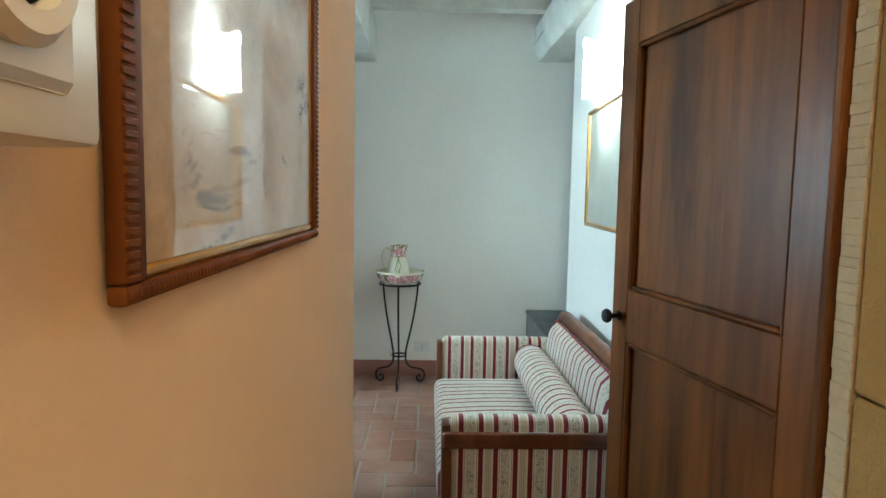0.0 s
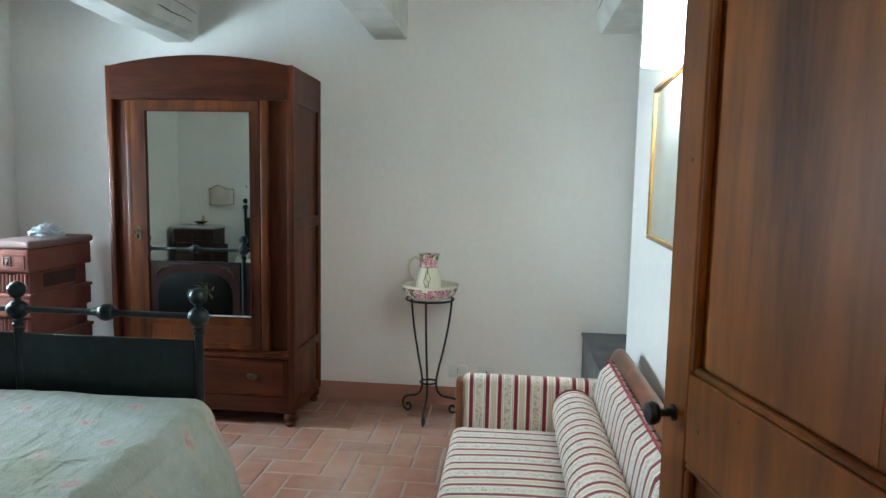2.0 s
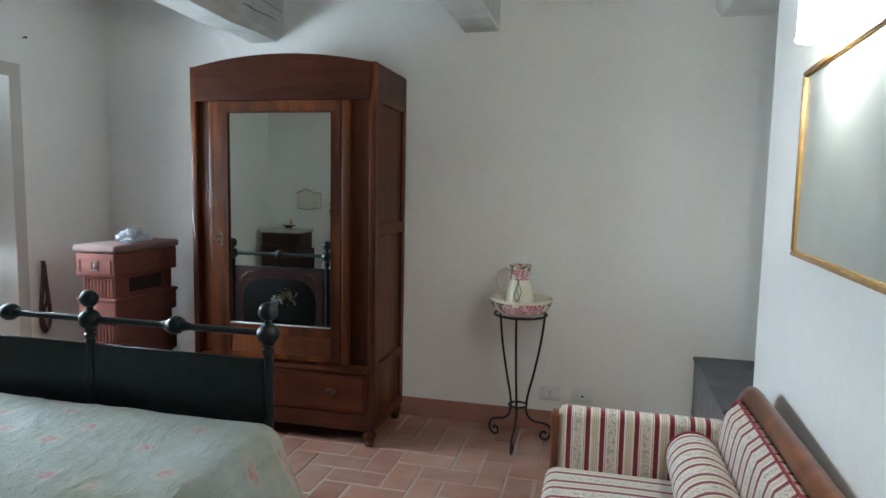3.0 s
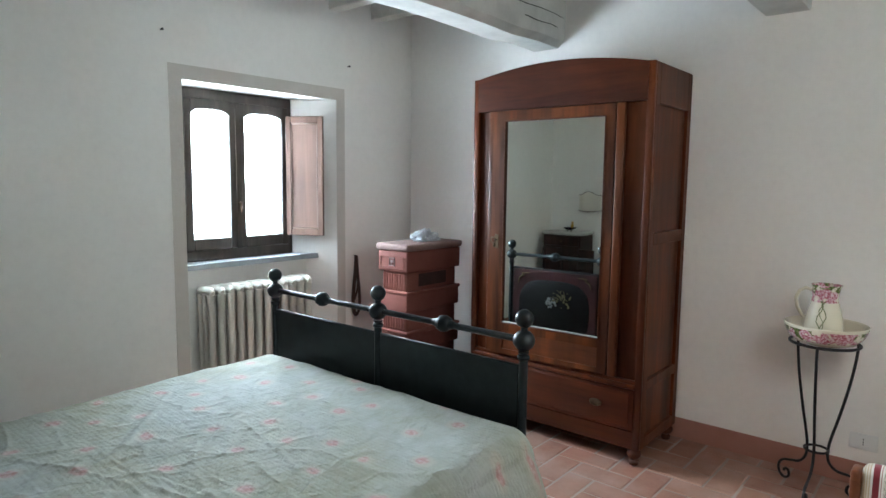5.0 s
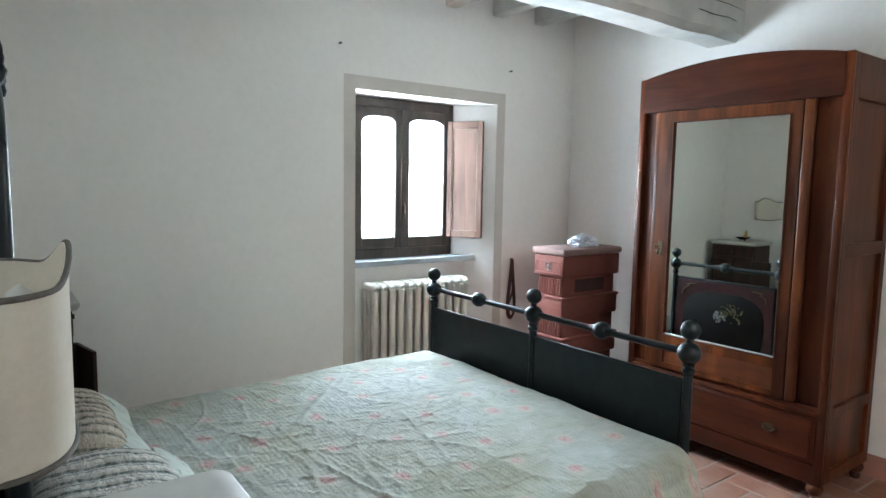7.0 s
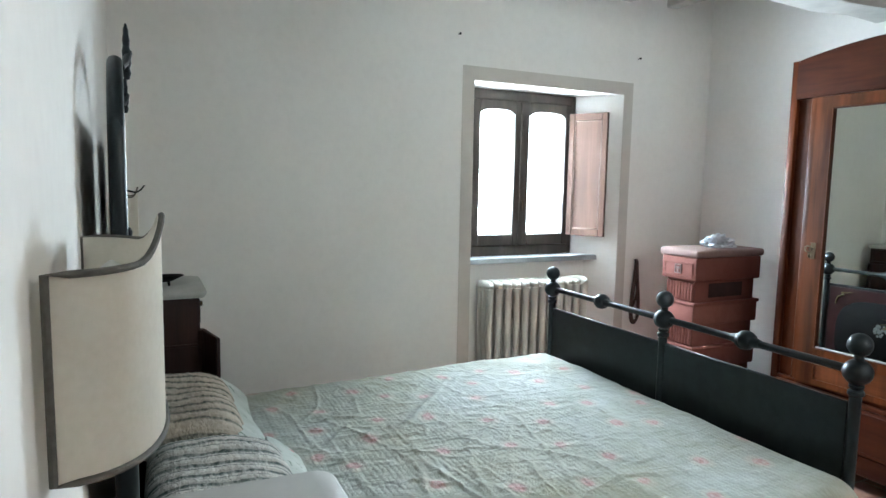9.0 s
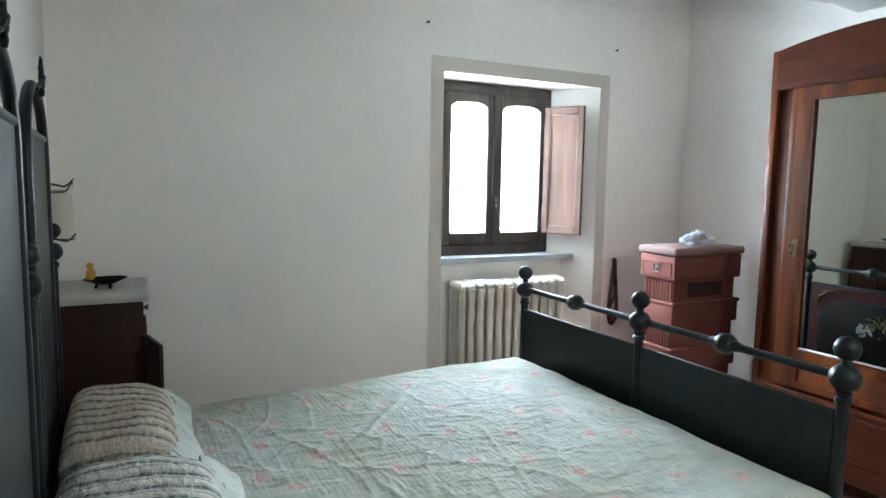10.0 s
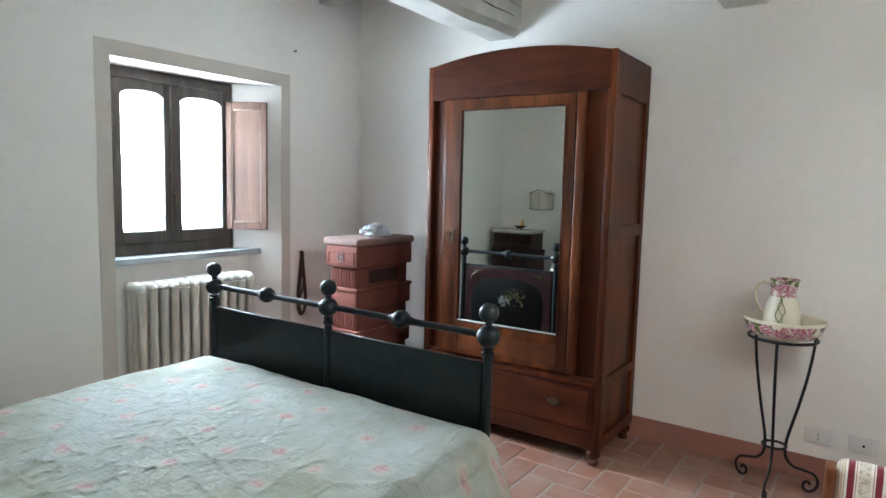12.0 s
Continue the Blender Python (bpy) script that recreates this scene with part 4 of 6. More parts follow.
bed = thing("double_bed", (-0.367, 3.4, 0.0), "black iron double bed with ball finials and solid panels", "bed")


for x in BX:
    p = part("foot_post", lathe(new_bm(), [(0.018, 0), (0.020, 0.02), (0.0165, 0.03), (0.0165, 0.826), (0.022, 0.831), (0.022, 0.841), (0.015, 0.847), (0.020, 0.853), (0.020, 0.859)], (x, FY, 0), 16), IRON, bed)
    bm = ball(new_bm(), (x, FY, 0.897), 0.040, 0.95)
    tube(bm, [(x, FY, 0.926), (x, FY, 0.954)], 0.013, 12)
    part("knot_ball", bm, IRON, p)
    part("ball_finial", ball(new_bm(), (x, FY, 0.976), 0.0335), IRON, p, "round black ball finial")
for a, b2 in ((BX[0], BX[1]), (BX[1], BX[2])):
    part("foot_rail", tube(new_bm(), [(a - 0.03, FY, 0.899), (b2 + 0.03, FY, 0.899)], 0.0125, 12), IRON, bed)
    xm = (a + b2) / 2
    bm = ball(new_bm(), (xm, FY, 0.901), 0.038, 0.9, 8)
    for s in (-1, 1):
        tube(bm, [(xm + s * 0.030, FY, 0.900), (xm + s * 0.055, FY, 0.900)], [0.019, 0.014], 12)
    part("rail_knob", bm, IRON, bed, "faceted ball on the rail")
    fp = part("foot_panel", box(new_bm(), b2 + 0.016, a - 0.016, FY - 0.008, FY + 0.006, 0.20, 0.806, 0.003), IRON, bed)
    part("painted_face", box(new_bm(), b2 + 0.03, a - 0.03, FY + 0.0065, FY + 0.010, 0.25, 0.79, 0.001), PAINTEDPANEL, fp, "dark lacquered panel with painted flowers")
    oval = lathe(new_bm(), [(0.29, 0), (0.285, 0.002)], (0, 0, 0), 40)
    for v in oval.verts:
        r, t = v.co.xy.length, math.atan2(v.co.y, v.co.x)
        k = (abs(math.cos(t)) ** 3.2 + abs(math.sin(t)) ** 3.2) ** (-1 / 3.2)
        v.co.x, v.co.y = r * k * math.cos(t), 0.80 * r * k * math.sin(t)
    oval.transform(Matrix.Translation((xm, FY + 0.0105, 0.49)) @ Matrix.Rotation(radians(-90), 4, "X"))
    part("black_field", oval, BLACK, fp)
    rng = random.Random(7)
    bm = new_bm()
    for i in range(26):
        r, t = rng.uniform(0, 0.055), rng.uniform(0, 6.28)
        ball(bm, (xm - 0.02 + r * math.cos(t), FY + 0.0135, 0.55 + 0.75 * r * math.sin(t)), rng.uniform(0.007, 0.012), 1, 6)
    for v in bm.verts:
        v.co.y = FY + 0.0125 + (v.co.y - FY - 0.0135) * 0.2
    part("flower_inlay", bm, PEARL, fp, "cluster of pale inlaid blossoms")
    bm = new_bm()
    for j in range(34):
        r, t = 0.085 * rng.random() ** 0.6, rng.uniform(0, 6.28)
        ball(bm, (xm + 0.075 + r * math.cos(t), FY + 0.0125, 0.585 + 0.8 * r * math.sin(t)), rng.uniform(0.004, 0.009), 1, 6)
    for j in range(5):
        t0 = 0.4 + 0.5 * j
        pts = [(xm + 0.06 + (0.02 + 0.016 * i) * math.cos(t0 + 0.2 * i), FY + 0.0125, 0.56 + (0.02 + 0.016 * i) * math.sin(t0 + 0.2 * i)) for i in range(6)]
        tube(bm, pts, [0.001, 0.002, 0.0025, 0.002, 0.0015, 0.001], 6)
    for v in bm.verts:
        v.co.y = FY + 0.0135 + (v.co.y - FY - 0.0125) * 0.25
    part("scroll_inlay", bm, FLOWERGOLD, fp, "gold painted leaf scroll")
    for s in (-1, 1):
        bm = tube(new_bm(), [(xm + s * 0.30, FY + 0.0125, 0.68), (xm + s * 0.29, FY + 0.0125, 0.725), (xm + s * 0.25, FY + 0.0125, 0.745), (xm + s * 0.27, FY + 0.0125, 0.755), (xm + s * 0.20, FY + 0.0125, 0.765)], [0.002, 0.004, 0.005, 0.004, 0.002], 6)
        part("corner_inlay", bm, FLOWERGOLD, fp)
for x in (BX[0], BX[2]):
    part("side_rail", box(new_bm(), x - 0.012, x + 0.012, HY + 0.03, FY - 0.02, 0.26, 0.32, 0.003), IRON, bed)
part("slat_base", box(new_bm(), BX[2] + 0.013, BX[0] - 0.013, HY + 0.03, FY - 0.03, 0.27, 0.31, 0.004), NIGHTWOOD, bed)
# head: two arched panels, set along the slightly skewed wall
bed_parts = set(bed.children_recursive)
for x in BX:
    p = part("head_post", lathe(new_bm(), [(0.018, 0), (0.020, 0.02), (0.0165, 0.03), (0.0165, 1.095), (0.021, 1.10), (0.021, 1.11), (0.014, 1.118)], (x, HY, 0), 16), IRON, bed)
    part("knot_ball", ball(new_bm(), (x, HY + 0.004, 1.147), 0.029, 1.05), IRON, p)
    part("ball_finial", ball(new_bm(), (x, HY + 0.004, 1.215), 0.026), IRON, p)
for a, b2 in ((BX[0], BX[1]), (BX[1], BX[2])):
    xm, hw = (a + b2) / 2, 0.265
    pts = [(xm + hw, HY, 0.35)]
    for i in range(21):
        t = math.pi * i / 20
        pts.append((xm + hw * math.cos(t), HY, 1.42 + 0.205 * math.sin(t) ** 0.8))
    pts.append((xm - hw, HY, 0.35))
    part("head_arch", tube(new_bm(), pts, 0.0135, 12), IRON, bed, "heavy black iron arch")
    part("head_panel", box(new_bm(), xm - hw + 0.02, xm + hw - 0.02, HY - 0.006, HY + 0.004, 0.35, 1.49, 0.002), IRON, bed)
    for sg, xe in ((1, a), (-1, b2)):
        bm = new_bm()
        rows = []
        for yy in (HY - 0.006, HY + 0.006):
            row = []
            for i in range(9):
                u = i / 8
                x = xm + sg * (hw + (abs(xe - xm) - hw) * u)
                row.append((bm.verts.new((x, yy, 0.35)), bm.verts.new((x, yy, 1.20 - 0.20 * math.sin(math.pi / 2 * u) ** 0.7 + 0.06 * u ** 3))))
            rows.append(row)
        f2, k2 = rows
        for i in range(8):
            bm.faces.new((f2[i][0], f2[i + 1][0], f2[i + 1][1], f2[i][1])); bm.faces.new((k2[i][0], k2[i][1], k2[i + 1][1], k2[i + 1][0]))
            bm.faces.new((f2[i][1], f2[i + 1][1], k2[i + 1][1], k2[i][1])); bm.faces.new((f2[i][0], k2[i][0], k2[i + 1][0], f2[i + 1][0]))
        for e in (0, 8):
            bm.faces.new((f2[e][0], f2[e][1], k2[e][1], k2[e][0]))
        part("shoulder_panel", bm, IRON, bed, "curved side panel")
    part("cross_bar", tube(new_bm(), [(xm - hw, HY, 1.497), (xm + hw, HY, 1.497)], 0.011, 10), IRON, bed)
    part("connecting_bar", tube(new_bm(), [(b2, HY, 0.62), (a, HY, 0.62)], 0.011, 10), IRON, bed)
    bm = new_bm()
    tube(bm, [(xm + 0.004 * math.sin(1.9 * i), HY + 0.020, 1.600 + 0.0105 * i) for i in range(11)], [0.005, 0.008, 0.006, 0.009, 0.007, 0.008, 0.006, 0.007, 0.005, 0.005, 0.0015], 10)
    tube(bm, [(xm - 0.05, HY + 0.01, 1.615), (xm - 0.02, HY + 0.018, 1.628), (xm, HY + 0.024, 1.650), (xm + 0.02, HY + 0.018, 1.628), (xm + 0.05, HY + 0.01, 1.615)], 0.007, 8)
    part("crest", bm, IRON, bed, "cast leaf crest on the arch")
for z in (1.19, 1.365):
    pts = [(BX[2] + 0.02, HY + 0.01, z), (BX[2] + 0.03, HY + 0.045, z - 0.008), (BX[2] + 0.03, HY + 0.060, z + 0.002), (BX[2] + 0.035, HY + 0.072, z + 0.018)]
    part("curled_hook", tube(new_bm(), pts, [0.0035, 0.003, 0.0028, 0.0022], 8), IRON, bed)

for ob in bed.children_recursive:
    if ob not in bed_parts:
        for v in ob.data.vertices:
            v.co.y += 0.010 + 0.0235 * v.co.x
            v.co.x = -0.310 + 0.965 * (v.co.x + 0.366)

mat_ = thing("mattress", (-0.367, 3.4, 0.31), "thick mattress hidden under the green quilt", "mattress")
part("cover", box(new_bm(), -1.085, 0.40, 2.51, 4.275, 0.31, 0.565, 0.05, 4), MATTRESS, mat_)

# quilt: draped sheet with creases
spread = thing("bedspread", (-0.33, 3.4, 0.57), "wrinkled mint green quilted bedspread with small pink flowers", "bedspread")
XA, XB, YA, YB = -1.10, 0.475, 2.66, 4.300


def cross(s):
    """Section of the quilt across the bed: s from 0 (window side hem) to 1 (near hem)."""
    drop_l, drop_r, r = 0.30, 0.36, 0.075
    flat = (XB - r) - (XA + r)
    arc = math.pi / 2 * r
    total = drop_l + arc + flat + arc + drop_r
    d = s * total
    if d < drop_l:
        k = 1 - d / drop_l
        return XA - 0.035 * k, 0.61 - r - (drop_l - d), k
    d -= drop_l
    if d < arc:
        t = d / r
        return XA + r - r * math.cos(t), 0.61 - r + r * math.sin(t), 0.0
    d -= arc
    if d < flat:
        return XA + r + d, 0.61, 0.0
    d -= flat
    if d < arc:
        t = d / r
        return XB - r + r * math.sin(t), 0.61 - r + r * math.cos(t), 0.0
    d -= arc
    k = d / drop_r
    return XB + 0.15 * k ** 0.8, 0.61 - r - d, k


def crease(x, y):
    h = 0.007 * noise.noise(Vector((x * 2.3, y * 2.3, 1.7))) + 0.004 * noise.noise(Vector((x * 6.5, y * 5.0, 4.2)))
    for ang, f, ph, w in ((0.75, 5.2, 0.3, 0.004), (0.35, 4.3, 4.4, 0.004), (2.2, 5.0, 1.0, 0.003)):
        u = x * math.cos(ang) + y * math.sin(ang)
        q = math.sin(u * f * 2 + ph + 2.6 * noise.noise(Vector((x * 1.7 + ph, y * 1.7, ph))))
        gate = max(0.0, noise.noise(Vector((x * 1.6 - ph, y * 1.6 + ph, 7.0))) + 0.12)
        h += w * gate * max(0.0, q) ** 11 * 3.2
    # pinched wrinkles, thickest in the middle of the bed
    middle = math.exp(-((x + 0.30) / 0.55) ** 2 - ((y - 3.40) / 0.50) ** 2)
    for ang, stretch, f, amp, ph in ((0.95, 0.30, 3.8, 0.006, 1.3), (-0.35, 0.28, 4.8, 0.006, 5.1), (0.25, 0.35, 7.0, 0.006, 8.8), (1.45, 0.40, 10.0, 0.0035, 2.9), (0.05, 0.40, 12.0, 0.003, 6.6)):
        u, v = x * math.cos(ang) + y * math.sin(ang), -x * math.sin(ang) + y * math.cos(ang)
        n = noise.noise(Vector((u * f * stretch, v * f + 0.5 * noise.noise(Vector((u * 2, v * 2, ph))), ph)))
        gate = min(1.0, max(0.0, 0.15 + 0.85 * middle + 1.5 * noise.noise(Vector((x * 1.4, y * 1.4, ph + 3)))))
        h += amp * gate * max(0.0, 1 - abs(n) / 0.075) ** 1.4
    return h


bm = new_bm()
NS, NT = 300, 240
grid = []
for j in range(NT + 1):
    t = j / NT
    y = YA + (YB - YA) * t
    row = []
    for i in range(NS + 1):
        x, z, k = cross(i / NS)
        if k:
            fold = 0.022 * math.sin(y * 17 + 1.3 * math.sin(y * 5)) * k
            x += fold if x > 0 else -fold
            yy = y
            z += 0.012 * math.sin(y * 9) * k
        else:
            yy = y
            z += crease(x, y)
        z -= 0.036 * (1 - t) ** 0.8 + 0.014 * max(0.0, -0.6 - x)
        if t > 0.955:  # turned down at the foot panel
            z -= 0.05 * ((t - 0.955) / 0.045) ** 2
        # rounded foot corner
        if x > 0.30 and t > 0.9:
            x -= 0.02 * ((t - 0.9) / 0.1) ** 2
        row.append(bm.verts.new((x, yy, z)))
    grid.append(row)
for j in range(NT):
    for i in range(NS):
        bm.faces.new((grid[j][i], grid[j][i + 1], grid[j + 1][i + 1], grid[j + 1][i]))
ob = part("quilt", bm, QUILT, spread)
hem_pts = [v.co.copy() for v in (ob.data.vertices[j * (NS + 1) + NS] for j in range(0, NT + 1, 2))]
part("scalloped_hem", tube(new_bm(), [(p.x, p.y, p.z + 0.004 * math.sin(2.6 * i)) for i, p in enumerate(hem_pts)], 0.006, 8), QUILT, spread, "rolled edge of the quilt")
sol = ob.modifiers.new("thickness", "SOLIDIFY")
sol.thickness, sol.offset = 0.008, -1

for x0, x1, yc, half, mat, lab, seed in ((-1.02, -0.40, 2.625, 0.150, PILLOW1, "pillow in a crinkled beige and grey striped cover", 2), (-0.385, 0.35, 2.665, 0.180, PILLOW2, "pillow in a crinkled white and green striped cover", 6)):
    pl = thing("pillow", ((x0 + x1) / 2, yc, 0.60), lab, "pillow", "pillows at the bed head")
    bm = new_bm()
    n, mrows = 150, 64
    faces = {}
    for sgn in (1, -1):
        for j in range(mrows + 1):
            for i in range(n + 1):
                u, v = 2 * i / n - 1, 2 * j / mrows - 1
                x, y = (x0 + x1) / 2 + u * (x1 - x0) / 2 * (1 - 0.05 * v * v), yc + v * half * (1 - 0.05 * u * u)
                flat = (1 - u ** 6) * (1 - v ** 6)
                th = 0.085 * flat ** 0.5
                if sgn > 0:
                    gather = noise.noise(Vector((x * 26, y * 75, seed))) + 0.6 * noise.noise(Vector((x * 40, y * 140, seed)))
                    band = abs(math.sin(math.pi * (x + 0.012 * noise.noise(Vector((x * 6, y * 7, seed)))) / 0.058))
                    y += 0.010 * noise.noise(Vector((x * 19, 0.3, seed + 5))) * (v > 0) * v
                    z = 0.632 + th * 0.85 + flat * (0.0060 * band ** 0.6 * (1 + 0.3 * gather) + 0.012 * noise.noise(Vector((x * 6, y * 8, seed))) + 0.0014 * gather) + 0.018 * (1 - v) * 0.5 - 0.024 * max(0.0, v) ** 2
                else:
                    z = 0.632 - th * 0.5
                if sgn < 0 and (i in (0, n) or j in (0, mrows)):
                    faces[sgn, j, i] = faces[1, j, i]
                else:
                    faces[sgn, j, i] = bm.verts.new((x, y, z))
        for j in range(mrows):
            for i in range(n):
                q = [faces[sgn, j, i], faces[sgn, j, i + 1], faces[sgn, j + 1, i + 1], faces[sgn, j + 1, i]]
                bm.faces.new(q if sgn > 0 else q[::-1])
    part("cover", bm, mat, pl)
    # flat cotton border that slopes from the cover down to the quilt
    bm = new_bm()
    top, low = [], []
    for k in range(13):
        t = k / 12
        ra, rb = [], []
        for i in range(71):
            x = x0 + (x1 - x0) * (0.012 + 0.976 * i / 70)
            y = yc + half - 0.035 + 0.092 * t + 0.006 * math.sin(x * 13 + seed) * t
            z = 0.662 - 0.078 * t ** 1.25 + 0.007 * noise.noise(Vector((x * 9, y * 12, seed + 3)))
            ra.append(bm.verts.new((x, y, z))); rb.append(bm.verts.new((x, y - 0.004, z - 0.010)))
        top.append(ra); low.append(rb)
    for k in range(12):
        for i in range(70):
            bm.faces.new((top[k][i], top[k][i + 1], top[k + 1][i + 1], top[k + 1][i]))
            bm.faces.new((low[k][i], low[k + 1][i], low[k + 1][i + 1], low[k][i + 1]))
        for e in (0, 70):
            bm.faces.new((top[k][e], top[k + 1][e], low[k + 1][e], low[k][e]))
    for i in range(70):
        for k in (0, 12):
            bm.faces.new((top[k][i], top[k][i + 1], low[k][i + 1], low[k][i]))
    part("border", bm, BORDER, pl, "pale mint cotton border with green sprigs")

# ---- nightstands ----
def slab(x0, x1, y0, y1, z0, z1, r=0.035, lip=0.008):
    """A stone top with rounded front corners and a moulded edge."""
    def ring(z, k):
        pts = [(x0 + k, y0), (x1 - k, y0)]
        for cx, start in ((x1 - r, 0.0), (x0 + r, 90.0)):
            pts += [(cx + (r - k) * math.cos(radians(start + 15 * i)), y1 - r + (r - k) * math.sin(radians(start + 15 * i))) for i in range(7)]
        return [bm.verts.new((x, y, z)) for x, y in pts]

    bm = new_bm()
    rings = [ring(z, k) for z, k in ((z0, lip), (z0 + 0.004, lip * 0.9), (z0 + 0.010, 0.002), (z1 - 0.010, 0.0), (z1 - 0.003, 0.002), (z1, 0.006))]
    for a, b2 in zip(rings, rings[1:]):
        n = len(a)
        for i in range(n):
            bm.faces.new((a[i], a[(i + 1) % n], b2[(i + 1) % n], b2[i]))
    bm.faces.new(rings[0][::-1]); bm.faces.new(rings[-1])
    return bm


def nightstand(xc, w, yf, swing, label):
    x0, x1, y0 = xc - w / 2, xc + w / 2, NEAR + 0.004 + 0.0189 * (xc - w / 2 - 1.145) + 0.012
    ns = thing("nightstand", (xc, (y0 + yf) / 2, 0), label, "nightstand", "nightstands beside the bed")
    part("marble_top", slab(x0 - 0.022, x1 + 0.022, y0, yf + 0.030, 0.925, 0.955), MARBLE, ns, "white grey veined marble top")
    for xa, xb in ((x0, x0 + 0.02), (x1 - 0.02, x1)):
        part("side_panel", box(new_bm(), xa, xb, y0, yf, 0.06, 0.925, 0.002), NIGHTWOOD, ns)
    part("back_panel", box(new_bm(), x0 + 0.02, x1 - 0.02, y0, y0 + 0.012, 0.06, 0.925), NIGHTWOOD, ns)
    for z0, z1 in ((0.06, 0.10), (0.795, 0.812), (0.912, 0.925)):
        part("rail", box(new_bm(), x0 + 0.02, x1 - 0.02, y0 + 0.012, yf, z0, z1), NIGHTWOOD, ns)
    d1 = part("drawer", box(new_bm(), x0 + 0.022, x1 - 0.022, yf - 0.018, yf + 0.004, 0.814, 0.910, 0.003), NIGHTWOOD, ns)
    part("knob", lathe(new_bm(), [(0.006, 0), (0.006, 0.01), (0.012, 0.015), (0.010, 0.022)], (xc, yf + 0.004, 0.862), 14, Matrix.Rotation(radians(-90), 4, "X")), BRASS, d1)
    for xa, xb in ((x0 - 0.004, x0), (x1, x1 + 0.004)):
        part("side_bead", box(new_bm(), xa, xb, y0, yf + 0.002, 0.722, 0.734, 0.0015), NIGHTWOOD, ns)
    for x in (x0 + 0.01, x1 - 0.01):
        part("turned_column", lathe(new_bm(), [(0.016, 0.10), (0.020, 0.13), (0.012, 0.16), (0.018, 0.40), (0.012, 0.66), (0.020, 0.72), (0.016, 0.79)], (x, yf + 0.004, 0), 14), NIGHTWOOD, ns)
    for x in (x0 + 0.03, x1 - 0.03):
        for y in (y0 + 0.03, yf - 0.03):
            part("foot", lathe(new_bm(), [(0.014, 0), (0.022, 0.02), (0.016, 0.06)], (x, y, 0), 12), NIGHTWOOD, ns)
    # added panel, keeps the hollow behind the open door from rendering black
    part("inner_panel", box(new_bm(), x0 + 0.02, x1 - 0.02, yf - 0.034, yf - 0.022, 0.10, 0.795), NIGHTWOOD, ns)
    leaf_w = (w - 0.05) / 2
    for side, turn in ((1, swing), (-1, 0.0)):
        dm = Matrix.Translation((xc + side * (w / 2 - 0.004 if turn else leaf_w + 0.001), yf + (0.008 if turn else 0.002), 0)) @ Matrix.Rotation(radians(-turn), 4, "Z") @ Matrix.Diagonal((side, 1, 1, 1))
        dd = part("door", moved(box(new_bm(), -leaf_w, 0, -0.016, 0.0, 0.104, 0.790, 0.003), dm), NIGHTWOOD, ns)
        part("door_knob", moved(lathe(new_bm(), [(0.005, 0), (0.005, 0.008), (0.010, 0.013), (0.008, 0.020)], (-(leaf_w - 0.025), 0, 0.45), 12, Matrix.Rotation(radians(-90), 4, "X")), dm), BRASS, dd)
    return ns


nightstand(-1.48, 0.41, 2.70, 168, "dark wooden nightstand with marble top and one door open")
nightstand(0.735, 0.43, 2.735, 0, "dark wooden nightstand with marble top beside the bed")

dish = thing("bird_dish", (-1.45, 2.56, 0.952), "small black footed dish with a yellow wooden bird", "dish")
bm = lathe(new_bm(), [(0.018, 0.018), (0.030, 0.020), (0.060, 0.034), (0.078, 0.042), (0.074, 0.044), (0.05, 0.034), (0.02, 0.026)], (0, 0, 0), 24)
bm.transform(Matrix.Translation((-1.45, 2.575, 0.952)) @ Matrix.Rotation(radians(20), 4, "Z") @ Matrix.Diagonal((0.7, 1.05, 1, 1)))
bowl_ = part("bowl", bm, BLACK, dish)
for a in (0.5, 2.6, 4.7):
    part("foot", tube(new_bm(), [(-1.45 + 0.022 * math.cos(a), 2.575 + 0.03 * math.sin(a), 0.974), (-1.45 + 0.028 * math.cos(a), 2.575 + 0.036 * math.sin(a), 0.952)], 0.005, 8), BLACK, dish)
bm = new_bm(); ball(bm, (-1.45, 2.525, 1.012), 0.017, 1.5, 14); ball(bm, (-1.45, 2.522, 1.046), 0.012, 1, 12)
tube(bm, [(-1.45, 2.530, 1.048), (-1.45, 2.543, 1.046)], [0.004, 0.001], 6)
tube(bm, [(-1.45, 2.518, 1.005), (-1.45, 2.505, 0.985)], [0.010, 0.003], 6)
part("bird", bm, YELLOW, dish, "yellow carved bird")


